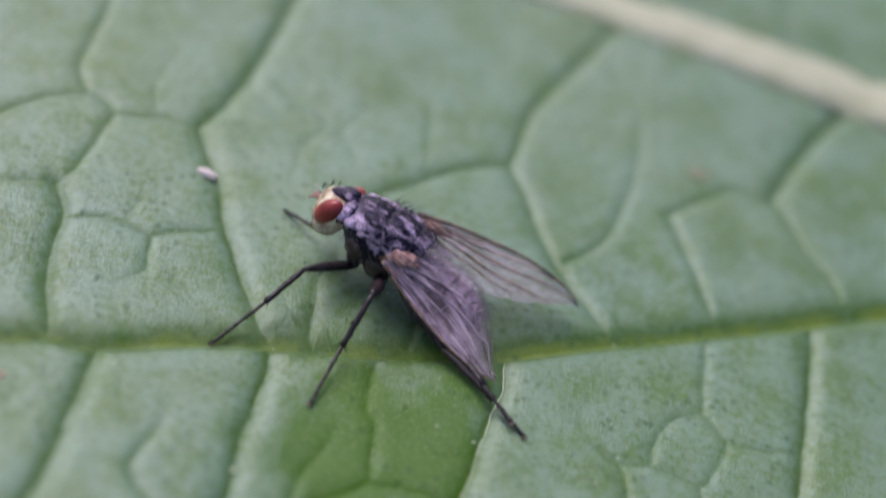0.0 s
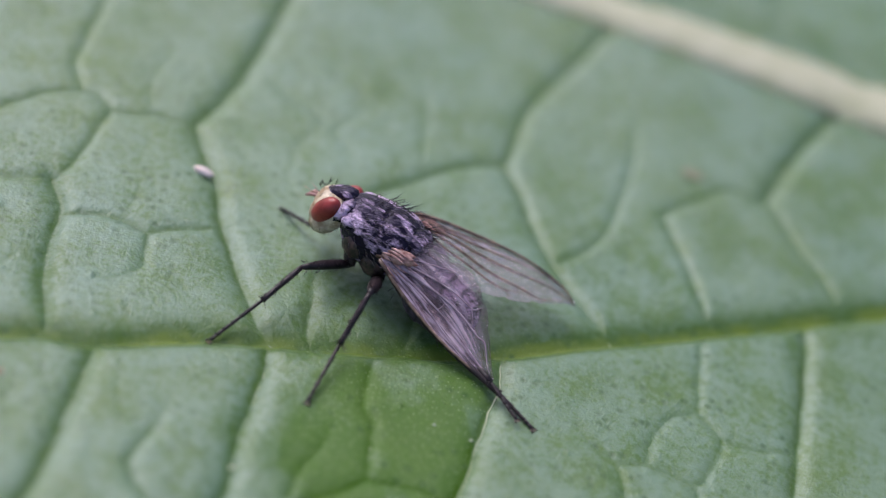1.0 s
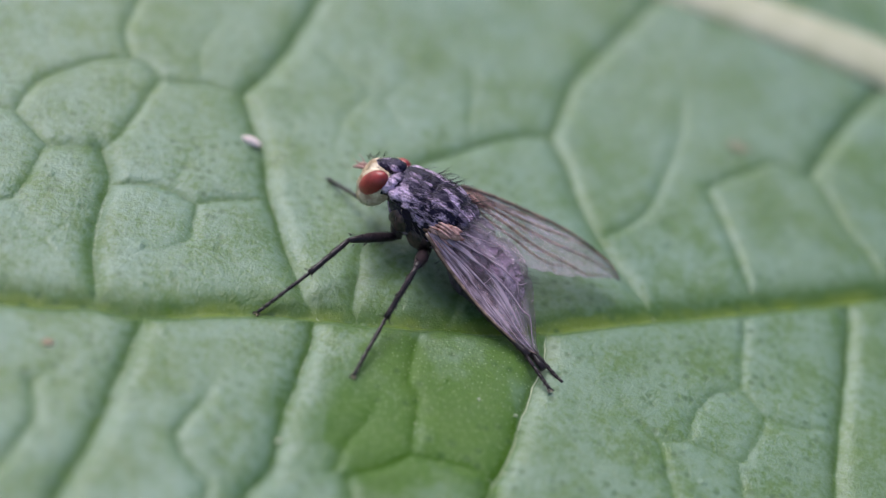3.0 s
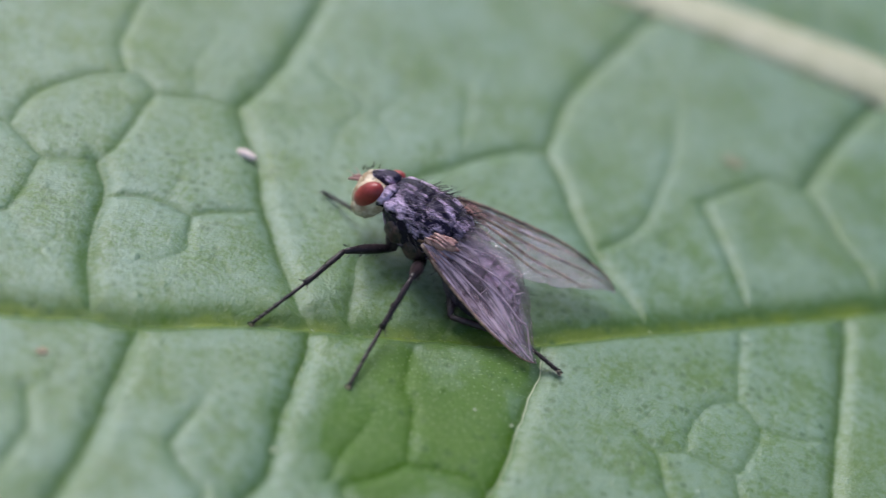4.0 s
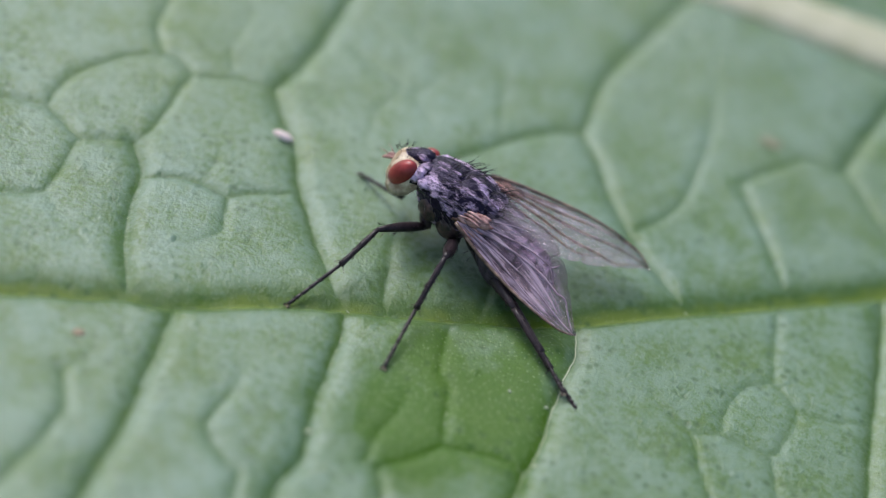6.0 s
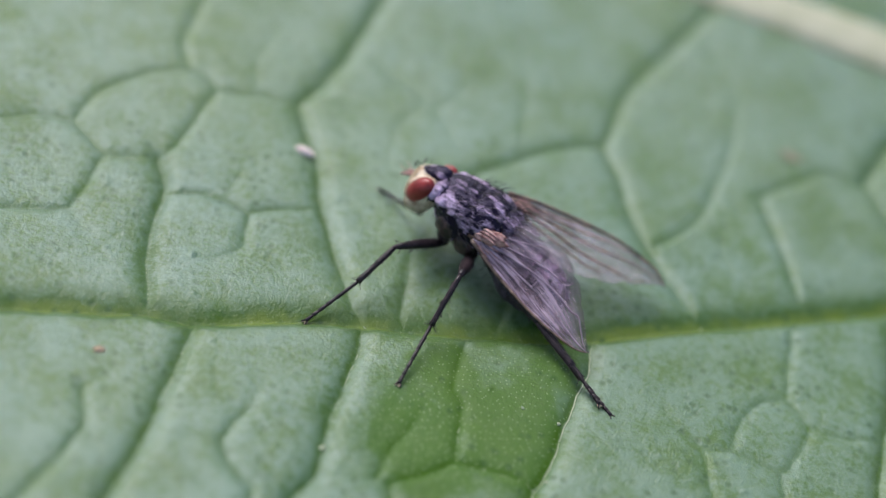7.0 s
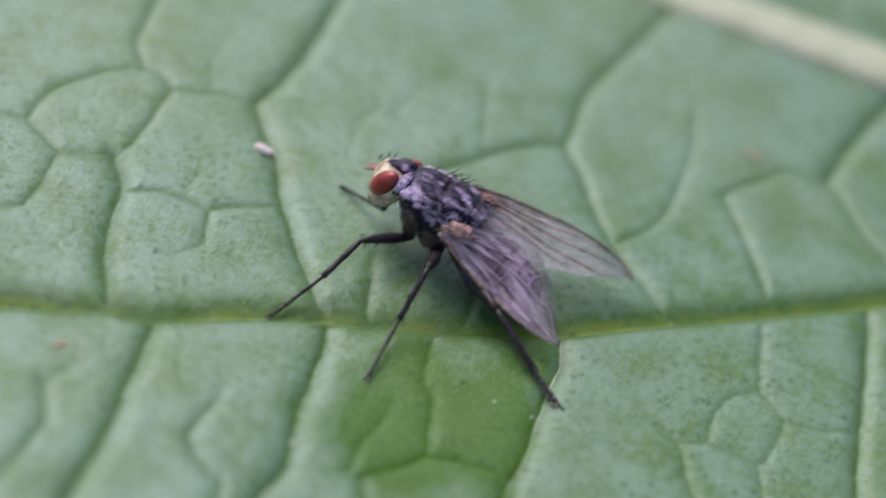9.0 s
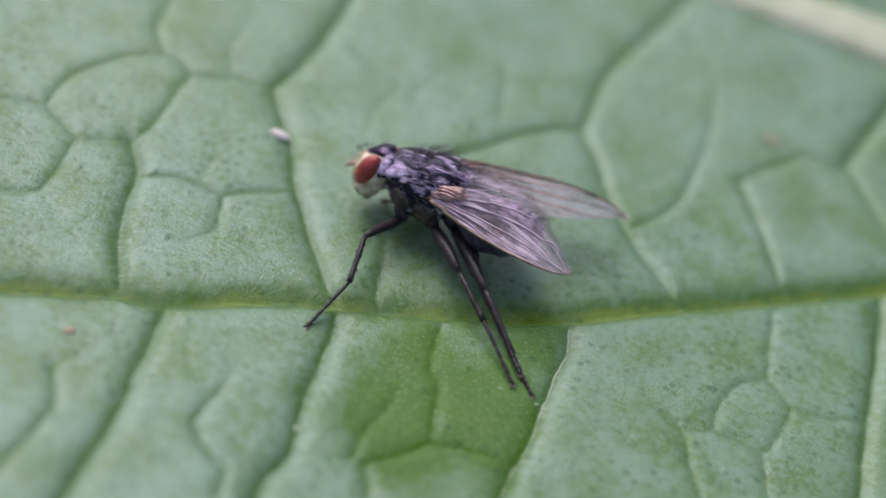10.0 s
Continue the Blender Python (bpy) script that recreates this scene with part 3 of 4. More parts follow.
def to_veins(x, y):
    """Depth of the nearest groove and closeness to a vein, weighted to its shaded bank, for arrays of places.
    Small-letter veins fade out towards their last point.
    """
    deep, close = np.zeros_like(x), np.zeros_like(x)
    for kind, line in VEINS:
        d, w = DEEP[kind.upper()], WIDE[kind.upper()]
        lo, hi = line.min(0) - 5 * w, line.max(0) + 5 * w
        pick = np.nonzero((x > lo[0]) & (x < hi[0]) & (y > lo[1]) & (y < hi[1]))[0]
        if not len(pick):
            continue
        px, py, near, along, side = x[pick], y[pick], np.full(len(pick), 1e9), np.zeros(len(pick)), np.zeros(len(pick))
        for k, ((ax, ay), (bx, by)) in enumerate(zip(line, line[1:])):
            ux, uy = bx - ax, by - ay
            t = np.clip(((px - ax) * ux + (py - ay) * uy) / (ux * ux + uy * uy + 1e-12), 0, 1)
            ox, oy = px - ax - t * ux, py - ay - t * uy
            d2 = ox**2 + oy**2
            nearer = d2 < near
            near = np.where(nearer, d2, near)
            along = np.where(nearer, (k + t) / (len(line) - 1), along)
            side = np.where(nearer, -0.85 * ox + 0.52 * oy, side)
        near = np.sqrt(near)
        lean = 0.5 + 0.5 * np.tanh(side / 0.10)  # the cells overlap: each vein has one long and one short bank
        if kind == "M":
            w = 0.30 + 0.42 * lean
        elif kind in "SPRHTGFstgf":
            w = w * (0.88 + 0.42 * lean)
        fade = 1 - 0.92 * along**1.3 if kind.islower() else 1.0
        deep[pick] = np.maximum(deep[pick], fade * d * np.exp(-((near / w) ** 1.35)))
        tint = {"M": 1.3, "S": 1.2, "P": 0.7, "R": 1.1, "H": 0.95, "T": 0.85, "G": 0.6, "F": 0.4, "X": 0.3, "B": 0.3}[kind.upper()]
        # tint puts shade on the long bank, which faces away from the sun
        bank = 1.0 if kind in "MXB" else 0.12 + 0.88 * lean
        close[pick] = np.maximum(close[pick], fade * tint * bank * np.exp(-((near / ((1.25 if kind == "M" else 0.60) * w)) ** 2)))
    return deep, close


WARTS = ((-13.96, -3.37, 0.10), (-12.75, -6.51, 0.11), (-10.82, -5.09, 0.09), (-8.38, -6.18, 0.10), (-9.04, -7.14, 0.09), (-8.01, -5.73, 0.06), (-5.93, -3.76, 0.08), (-12.79, -4.40, 0.07), (-12.37, -3.74, 0.05), (-9.75, -5.35, 0.13), (2.26, -6.58, 0.12), (8.52, -6.09, 0.10), (12.25, -6.93, 0.12), (6.91, -8.59, 0.08), (-9.58, -11.01, 0.09), (-7.60, -8.97, 0.09), (-7.81, -3.79, 0.09), (-10.84, -1.15, 0.07), (-4.02, -12.65, 0.09), (-4.49, -9.17, 0.07))


def blade_height(x, y):
    x, y = np.asarray(x, float), np.asarray(y, float)
    warts = sum(0.75 * r * np.exp(-(((x - a) ** 2 + (y - b) ** 2) / (0.7 * r * r))) for a, b, r in WARTS)
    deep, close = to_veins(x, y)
    ripple = 0.010 * np.sin(2.3 * x + 1.1 * np.sin(1.7 * y)) * np.sin(2.1 * y + 0.9 * np.sin(1.9 * x))
    return broad_swell(x, y) + 0.40 - deep + warts + ripple * (1 - np.minimum(deep * 2, 1)), close


def height_at(x, y):
    return float(blade_height(np.array([x]), np.array([y]))[0][0])


def leaf_outline(q):
    """The rim of the blade, round its midrib at y = 24."""
    c, s = math.cos(q), math.sin(q)
    x = -8 + 88 * c
    y = 24 + 62 * math.copysign(abs(s) ** 0.9, s) * (1 - 0.28 * c) * (1 + 0.02 * math.sin(19 * q))
    return x, y


def build_leaf():
    leaf = tagged(new("leaf"), "large broad green leaf with a net of sunken pale veins", "leaf", kind="structure")
    x0, x1, y0, y1, step = -25.0, 24.0, -22.0, 34.0, 0.085
    xs, ys = np.arange(x0, x1, step), np.arange(y0, y1, step)
    nx, ny = len(xs), len(ys)
    gx, gy = np.meshgrid(xs, ys)
    fx, fy = gx.ravel(), gy.ravel()
    idx = np.arange(nx * ny).reshape(ny, nx)
    quads = np.stack([idx[:-1, :-1], idx[:-1, 1:], idx[1:, 1:], idx[1:, :-1]], -1).reshape(-1, 4)
    rim = np.concatenate([idx[0, :], idx[1:, -1], idx[-1, -2::-1], idx[-2:0:-1, 0]])
    ring, rx, ry, faces = rim, [], [], [quads]
    outer = []
    for i in rim:
        q = math.atan2((fy[i] - 24) / 50, (fx[i] + 8) / 88)
        outer.append(leaf_outline(q))
    outer = np.array(outer)
    count, rings = nx * ny, 14
    for k in range(1, rings + 1):
        t = (k / rings) ** 1.3
        rx.append(fx[rim] * (1 - t) + outer[:, 0] * t)
        ry.append(fy[rim] * (1 - t) + outer[:, 1] * t)
        ids = count + np.arange(len(rim))
        faces.append(np.stack([np.roll(ring, -1), ring, ids, np.roll(ids, -1)], -1))
        ring, count = ids, count + len(rim)
    X, Y = np.concatenate([fx, *rx]), np.concatenate([fy, *ry])
    Z, close = blade_height(X, Y)
    faces = np.concatenate(faces)
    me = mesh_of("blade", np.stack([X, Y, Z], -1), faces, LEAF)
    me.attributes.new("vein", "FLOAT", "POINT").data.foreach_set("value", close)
    soft = lambda d, w: 1 / (1 + np.exp(np.clip(-d / w, -40, 40)))
    # panel below the main vein, darkened in colour for the sheen it lacks
    dim_panel = soft(X + 1.9, 0.7) * soft(5.3 - X, 0.12) * soft(-4.9 + 0.46 * X - Y, 0.5) * soft(Y + 12.5, 0.8) * (0.72 + 0.28 * soft(-0.4 * X - Y - 6.5, 0.9))
    me.attributes.new("dim_panel", "FLOAT", "POINT").data.foreach_set("value", dim_panel)
    blade = new("blade", me)
    blade.parent = leaf
    blade.modifiers.new("thickness", "SOLIDIFY").thickness = 0.00022
    blade.modifiers["thickness"].offset = -1
    # veins lie in the grooves
    size = {"M": 0.07, "S": 0.055, "P": 0.034, "R": 0.036, "H": 0.05, "T": 0.05, "G": 0.04, "F": 0.035, "B": 1.7}
    for kind, line in VEINS:
        fades, kind = kind.islower(), kind.upper()
        if kind == "X":
            continue
        z, _ = blade_height(line[:, 0], line[:, 1])
        r = size[kind]
        taper = [r * (1 if kind in "MB" else 1.1 - (1.0 if fades else 0.4) * k / len(line)) * min(1, 0.15 + k / 5) for k in range(len(line))]
        p = np.stack([line[:, 0], line[:, 1], z - {"S": 0.50, "P": 0.40, "R": 0.10}.get(kind, 0.62) * r], -1)
        part("side_vein" if kind in "MSHRB" else "cross_vein", tube(p, taper, 8, 0.6), RIB if kind == "B" else VEIN, leaf, "pale cream vein" if kind == "B" else "pale yellow-green vein")
    # the midrib runs on to the stalk, which goes down to the ground
    along = smooth_line([(-86, 24.5), (-50, 24.6), (-20, 22.3), (3, 21.3), (14, 20.7), (24, 19.8), (38, 20.2), (55, 22), (79, 24)], 8)
    z, _ = blade_height(along[:, 0], along[:, 1])
    k = np.linspace(0.6, 2.6, len(along))
    part("midrib", tube(np.stack([along[:, 0], along[:, 1], z - 0.22], -1), k, 18, 0.36), RIB, leaf, "thick pale cream midrib")
    end = along[-1]
    stalk = smooth_line([(end[0], end[1], z[-1] + 0.1), (95, 24.5, z[-1] - 5), (110, 25.5, -60), (117, 28, -180), (120, 30, -302)], 8)
    part("leaf_stalk", tube(stalk, np.linspace(2.6, 3.2, len(stalk)), 14), RIB, leaf, "pale green leaf stalk")
    return leaf


ground = tagged(new("ground", mesh_of("ground", [(-4e5, -4e5, -300), (4e5, -4e5, -300), (4e5, 4e5, -300), (-4e5, 4e5, -300)], [(0, 1, 2, 3)], SOIL)),
                "dark soil and low growth under the leaf", "ground", kind="structure")
leaf = build_leaf()

# ---- the fly: x ahead, y to its left, z up ----
REST = pose(-0.3 * MM, -0.45 * MM, 0.0, 0, 0, 166)
rng = random.Random(7)


def build_wing(side, base, tip, lead, droop, thin, thick, veins, wide=0.29, fore=0.13):
    """A wing from its base to its tip; lead points from its axis to the front edge."""
    base, tip, lead = V(base), V(tip), V(lead)
    x = (tip - base).normalized()
    z = x.cross(lead).normalized() * side
    y = z.cross(x) * side
    place = Matrix.Translation(base * MM) @ Matrix((x, y * side, z)).transposed().to_4x4()
    size = (tip - base).length
    nu, nv = 48, 44

    def front(u):
        return fore * math.sin(math.pi * min(1, u * 0.75 + 0.10)) ** 0.6 * max(0.0, 1 - u**9) ** 0.5

    def lobe(u):
        return 0.05 * math.exp(-(((u - 0.16) / 0.07) ** 2)) - 0.035 * math.exp(-(((u - 0.30) / 0.025) ** 2)) - 0.02 * math.exp(-(((u - 0.60) / 0.02) ** 2)) - 0.016 * math.exp(-(((u - 0.76) / 0.02) ** 2))

    def back(u):
        return -(1.02 * wide * math.sin(math.pi * (u * 0.90 + 0.08)) ** 0.72 * max(0.0, 1 - u**3.4) ** 0.7)

    def spot(u, w, lift=0.0):
        f, b = front(u), back(u)
        c = b + (f - b) * w - lobe(u) * (1 - w) ** 7
        bend = -droop * u * u + 0.005 * math.sin(w * 30 - 3 * u) * (1 - 0.6 * u) - 0.10 * (w - 0.5) ** 2 + 0.006 * math.sin(9 * u + 5 * w)
        return (u * size, side * c * size, bend * size + lift)

    verts, faces = [], []
    for i in range(nu + 1):
        for j in range(nv + 1):
            verts.append(spot(i / nu, j / nv))
    for i in range(nu):
        for j in range(nv):
            a = i * (nv + 1) + j
            faces.append((a, a + 1, a + nv + 2, a + nv + 1))
    wing = part("wing", (verts, faces), WING, fly, "clear smoky wing with brown veins", place)
    wing.data.attributes.new("smoke", "FLOAT", "POINT").data.foreach_set("value", [(thin + (thick - thin) * (k % (nv + 1)) / nv) * (1.10 - 0.72 * ((k // (nv + 1)) / nu) ** 2.2) for k in range(len(verts))])
    fan = [c for i in range(nu + 1) for j in range(nv + 1) for c in (1.8 * i / nu, 15.0 * j / nv, side)]
    wing.data.attributes.new("fan", "FLOAT_VECTOR", "POINT").data.foreach_set("vector", fan)
    wing.modifiers.new("thickness", "SOLIDIFY").thickness = 0.000008
    lines = (
        ("front_edge_vein", 0.055, [(0, 0.95), (0.2, 0.99), (0.5, 1), (0.8, 1), (0.95, 0.98), (0.995, 0.6)]),
        ("wing_vein", 0.045, [(0, 0.87), (0.25, 0.90), (0.42, 0.95), (0.52, 0.99)]),
        ("wing_vein", 0.040, [(0.02, 0.82), (0.3, 0.83), (0.6, 0.88), (0.87, 0.98)]),
        ("wing_vein", 0.042, [(0.02, 0.77), (0.3, 0.75), (0.6, 0.71), (0.85, 0.68), (0.985, 0.62)]),
        ("wing_vein", 0.040, [(0.04, 0.68), (0.25, 0.62), (0.45, 0.54), (0.6, 0.46), (0.73, 0.37), (0.80, 0.20), (0.87, 0.24), (0.97, 0.42)]),
        ("wing_vein", 0.036, [(0.04, 0.62), (0.2, 0.51), (0.434, 0.38), (0.595, 0.26), (0.63, 0.10)]),
        ("wing_vein", 0.022, [(0.04, 0.50), (0.2, 0.32), (0.38, 0.13)]),
        ("cross_vein", 0.015, [(0.595, 0.26), (0.66, 0.33), (0.73, 0.37)]),
        ("cross_vein", 0.013, [(0.46, 0.73), (0.465, 0.64), (0.46, 0.54)]),
    )
    for name, r, pts in lines:
        way = [spot(u, w, 0.008) for u, w in smooth_line(pts, 6)]
        part(name, tube(way, [r * (1.45 - 1.15 * k / len(way)) for k in range(len(way))], 6), WINGVEIN if name == "front_edge_vein" else veins, wing)
    for w0, w1, u1 in ((0.93, 0.90, 0.17), (0.84, 0.80, 0.21), (0.76, 0.68, 0.18), (0.66, 0.54, 0.15)):
        way = [spot(u, w, 0.03) for u, w in smooth_line([(0, w0), (u1 * 0.5, (w0 + w1) / 2 + 0.01), (u1, w1)], 6)]
        part("base_ridge", tube(way, [0.075 * math.sin(math.pi * (0.12 + 0.86 * k / len(way))) for k in range(len(way))], 8), CALYPTER, wing, "pinkish tan ridge at the wing base")
    return wing


LEG = {"front_leg": (2.45, 1.95, 2.45), "middle_leg": (2.45, 2.15, 2.75), "hind_leg": (3.10, 2.70, 1.80)}


def build_leg(name):
    """A leg in three stiff pieces: femur, tibia and tarsus with its claws."""
    lf, lt, ls = LEG[name]
    k = np.linspace(0, 1, 9)
    femur = tube([(lf * q, 0, 0.05 * math.sin(math.pi * q)) for q in k], [0.09 + {"front_leg": 0.105, "middle_leg": 0.16, "hind_leg": 0.17}[name] * math.sin(math.pi * min(1, q * 0.9 + 0.12)) ** 0.8 for q in k], 12)
    hair = []
    for i in range(70):
        u, a = rng.uniform(0.08, 0.97), rng.uniform(0, 2 * math.pi)
        hair.append(((lf * u, 0.17 * math.cos(a), 0.17 * math.sin(a)), (lf * u + 0.16, 0.30 * math.cos(a), 0.30 * math.sin(a)), 0.011))
    leg = part(name, joined([femur, bristles(hair)]), BLACK, fly, "thin black hairy leg")
    tibia = tube([(lt * q, 0, 0) for q in k], [(0.105 if name == "hind_leg" else 0.088) + 0.035 * q + 0.014 * math.sin(6 * q) for q in k], 10)
    hair = []
    for i in range(64):
        u, a = rng.uniform(0.1, 1.0), rng.uniform(0, 2 * math.pi)
        r = rng.uniform(0.15, 0.21) if u < 0.9 else 0.34
        hair.append(((lt * u, 0.09 * math.cos(a), 0.09 * math.sin(a)), (lt * u + 0.16, r * math.cos(a), r * math.sin(a)), 0.012))
    part("tibia", joined([tibia, bristles(hair)]), BLACK, leg)
    joints, hair = [], []
    cuts = [0, 0.42, 0.60, 0.75, 0.87, 1.0]
    for a, b in zip(cuts, cuts[1:]):
        joints.append(tube([(ls * a, 0, 0), (ls * (a + 0.02), 0, 0), (ls * (b - 0.02), 0, 0), (ls * b, 0, 0)], [0.055, 0.064, 0.078, 0.060], 8))
    for i in range(26):
        u, a = rng.uniform(0.05, 0.95), rng.uniform(0, 2 * math.pi)
        hair.append(((ls * u, 0.06 * math.cos(a), 0.06 * math.sin(a)), (ls * u + 0.10, 0.17 * math.cos(a), 0.17 * math.sin(a)), 0.010))
    claws = [tube([(ls, s * 0.04, 0), (ls + 0.10, s * 0.10, 0.02), (ls + 0.15, s * 0.13, -0.06)], [0.03, 0.022, 0.006], 5) for s in (-1, 1)]
    part("tarsus", joined([*joints, bristles(hair), *claws]), BLACK, leg)
    part("foot_pad", joined([ball((ls + 0.06, s * 0.06, -0.03), (0.09, 0.05, 0.03), sides=10, rings=6) for s in (-1, 1)]), FOOT, leg, "tan foot pads")
    return leg


fly = tagged(new("fly"), "grey-black bristly fly with red eyes standing on the leaf", "fly")
fly.matrix_basis = REST

thorax = part("thorax", body([(1.85, 0, 3.02, 0.25, 0.25), (1.7, 0, 2.95, 0.65, 0.62), (1.3, 0, 2.75, 1.02, 1.0), (0.75, 0, 2.62, 1.24, 1.22), (0.3, 0, 2.56, 1.27, 1.30),
                              (0.12, 0, 2.55, 1.25, 1.27), (-0.1, 0, 2.55, 1.30, 1.33), (-0.6, 0, 2.6, 1.25, 1.22), (-1.05, 0, 2.65, 1.0, 0.98), (-1.4, 0, 2.6, 0.6, 0.65), (-1.55, 0, 2.55, 0.25, 0.3)]), THORAX, fly, "grey-dusted black striped thorax")
for s in (-1, 1):
    part("shoulder", ball((1.25, s * 0.86, 3.12), (0.36, 0.26, 0.27), (0, 0, 0), 18, 12, 0.1, s), THORAX, thorax)
    part("side_plate", ball((0.75, s * 1.05, 2.35), (0.48, 0.27, 0.52), (0, 15, 0), 18, 12, 0.15, 3 + s), PLEURA, thorax)
    part("side_plate", ball((-0.15, s * 1.12, 2.05), (0.50, 0.24, 0.48), (0, -10, 0), 18, 12, 0.15, 6 + s), PLEURA, thorax)
    part("wing_root", ball((-0.38, s * 1.14, 2.72), (0.34, 0.18, 0.17), (0, 0, 0), 16, 10, 0.3, 9 + s), ROOT, fly, "orange-brown wing root")
    part("lower_flap", ball((-1.75, s * 0.62, 2.78), (0.62, 0.40, 0.05), (s * -30, 10, s * 22), 24, 12, 0.18, 15 + s), FLAP, fly, "pale lilac lower flap at the wing base")
    part("calypter", ball((-0.86, s * 1.08, 3.04), (0.80, 0.28, 0.07), (s * -48, 6, s * 4), 30, 14, 0.45, 12 + s), CALYPTER, fly, "tan scale-like flap at the wing base")
    for d in (-0.14, -0.02, 0.11):
        way = [(-0.30 - 1.02 * q, s * (1.08 + 0.67 * d + 0.05 * q + 0.05), 3.05 - 0.74 * d + 0.10 * math.sin(math.pi * q) - 0.06 * (1 - q)) for q in np.linspace(0, 1, 8)]
        part("calypter_fold", tube(way, [0.012 + 0.05 * math.sin(math.pi * (0.1 + 0.85 * q)) for q in np.linspace(0, 1, 8)], 8), CALYPTER, fly, "pinkish tan fold of the flap")
    part("front_hip", tube([(0.95, s * 0.55, 2.0), (0.85, s * 0.75, 1.55), (0.7, s * 0.95, 1.3)], [0.34, 0.28, 0.18], 12), BLACK, fly)
    part("middle_hip", tube([(-0.2, s * 0.5, 1.8), (-0.4, s * 0.8, 1.45), (-0.55, s * 0.95, 1.35)], [0.36, 0.30, 0.18], 12), BLACK, fly)
    part("hind_hip", tube([(-0.9, s * 0.45, 1.9), (-1.1, s * 0.58, 1.55), (-1.22, s * 0.62, 1.30)], [0.34, 0.28, 0.18], 12), BLACK, fly)
part("scutellum", ball((-1.25, 0, 3.22), (0.52, 0.68, 0.36), (0, -18, 0), 22, 14, 0.05, 2), THORAX, fly, "rounded grey shield behind the thorax")

abdomen = part("abdomen", body([(-1.1, 0.04, 2.22, 0.38, 0.44), (-1.4, 0.12, 1.94, 0.98, 0.80), (-1.95, 0.22, 1.63, 1.34, 0.94), (-2.45, 0.28, 1.50, 1.46, 0.97), (-2.54, 0.28, 1.48, 1.42, 0.93), (-3.1, 0.33, 1.39, 1.40, 0.93),
                                (-3.2, 0.33, 1.38, 1.35, 0.89), (-3.7, 0.36, 1.32, 1.16, 0.81), (-3.79, 0.36, 1.30, 1.10, 0.77), (-4.2, 0.38, 1.25, 0.74, 0.54), (-4.45, 0.39, 1.22, 0.30, 0.24)]), ABDOMEN, fly, "grey-violet chequered abdomen")

head = part("head", body([(3.06, 0, 2.65, 0.2, 0.3), (2.96, 0, 2.66, 0.55, 0.62), (2.68, 0, 2.70, 0.86, 0.74), (2.35, 0, 2.76, 0.96, 0.76), (2.05, 0, 2.78, 0.94, 0.74), (1.85, 0, 2.80, 0.80, 0.66), (1.72, 0, 2.87, 0.4, 0.4)]), FACE, fly, "cream-coloured head")
for s in (-1, 1):
    part("eye", ball((2.25, s * 0.75, 2.90), (0.43, 0.40, 0.73), (s * -8, -34, s * 8), 32, 20), EYE, head, "large brick-red compound eye")
    part("eye_rim", ball((2.22, s * 0.60, 2.70), (0.68, 0.40, 0.84), (s * -8, -34, s * 8), 32, 18), FACE, head, "cream rim round the eye")
    part("cheek", ball((2.32, s * 0.56, 2.26), (0.58, 0.42, 0.46), (0, 20, 0), 18, 12, 0.1, s), FACE, head)
    part("antenna", joined([tube([(2.88, s * 0.12, 2.84), (3.18, s * 0.14, 2.82), (3.40, s * 0.16, 2.74), (3.52, s * 0.18, 2.64)], [0.06, 0.075, 0.08, 0.04], 8),
                            tube([(3.25, s * 0.15, 2.84), (3.48, s * 0.20, 2.95), (3.68, s * 0.26, 2.98)], [0.020, 0.012, 0.005], 5)]), PINK, head, "pinkish feeler")
    part("back_of_head", ball((1.70, s * 0.40, 3.00), (0.34, 0.54, 0.74), (0, -28, 0), 18, 12, 0.1, 4 + s), THORAX, head)
part("forehead_stripe", ball((2.25, 0, 3.34), (0.80, 0.46, 0.37), (0, 30, 0), 22, 12, 0.08, 1), THORAX, head, "black stripe between the eyes")
head.matrix_basis = Matrix.Translation((1.77 * MM, 0, 2.86 * MM)) @ pose(0, 0, 0, 10, 4, -9) @ Matrix.Translation((-1.8 * MM, 0, -2.9 * MM))
part("mouthpart", tube([(2.55, 0, 2.15), (2.52, 0, 1.85), (2.6, 0, 1.65), (2.72, 0, 1.6)], [0.2, 0.17, 0.19, 0.1], 12), BLACK, head)


def hairs_on(count, area, length, back, spread=0.5, r=0.016):
    """Hairs rooted on an ellipsoid (centre, radii) over its upper side."""
    out = []
    (cx, cy, cz), (ax, ay, az) = area
    while len(out) < count:
        d = V((rng.gauss(0, 1), rng.gauss(0, 1), rng.gauss(0.4, 0.8))).normalized()
        if d.z < -0.2:
            continue
        root = V((cx + ax * d.x, cy + ay * d.y, cz + az * d.z))
        way = (V((d.x / ax, d.y / ay, d.z / az)).normalized() + V((back, 0, 0)) + V((rng.gauss(0, spread), rng.gauss(0, spread), rng.gauss(0, spread))) * 0.4).normalized()
        out.append((tuple(root - way * 0.05), tuple(root + way * length * rng.uniform(0.5, 1.2)), r))
    return bristles(out)


part("thorax_bristles", hairs_on(260, ((0.1, 0, 2.56), (1.62, 1.26, 1.28)), 0.66, -1.2, 0.5, 0.017), HAIR, fly, "stiff black bristles")
part("shield_bristles", hairs_on(26, ((-1.3, 0, 3.2), (0.5, 0.66, 0.34)), 0.95, -1.4, 0.5, 0.019), HAIR, fly)
flank_hair = part("abdomen_bristles", hairs_on(240, ((-2.65, 0.28, 1.46), (1.75, 1.45, 0.90)), 0.34, -0.9, 0.6, 0.012), HAIR, fly)
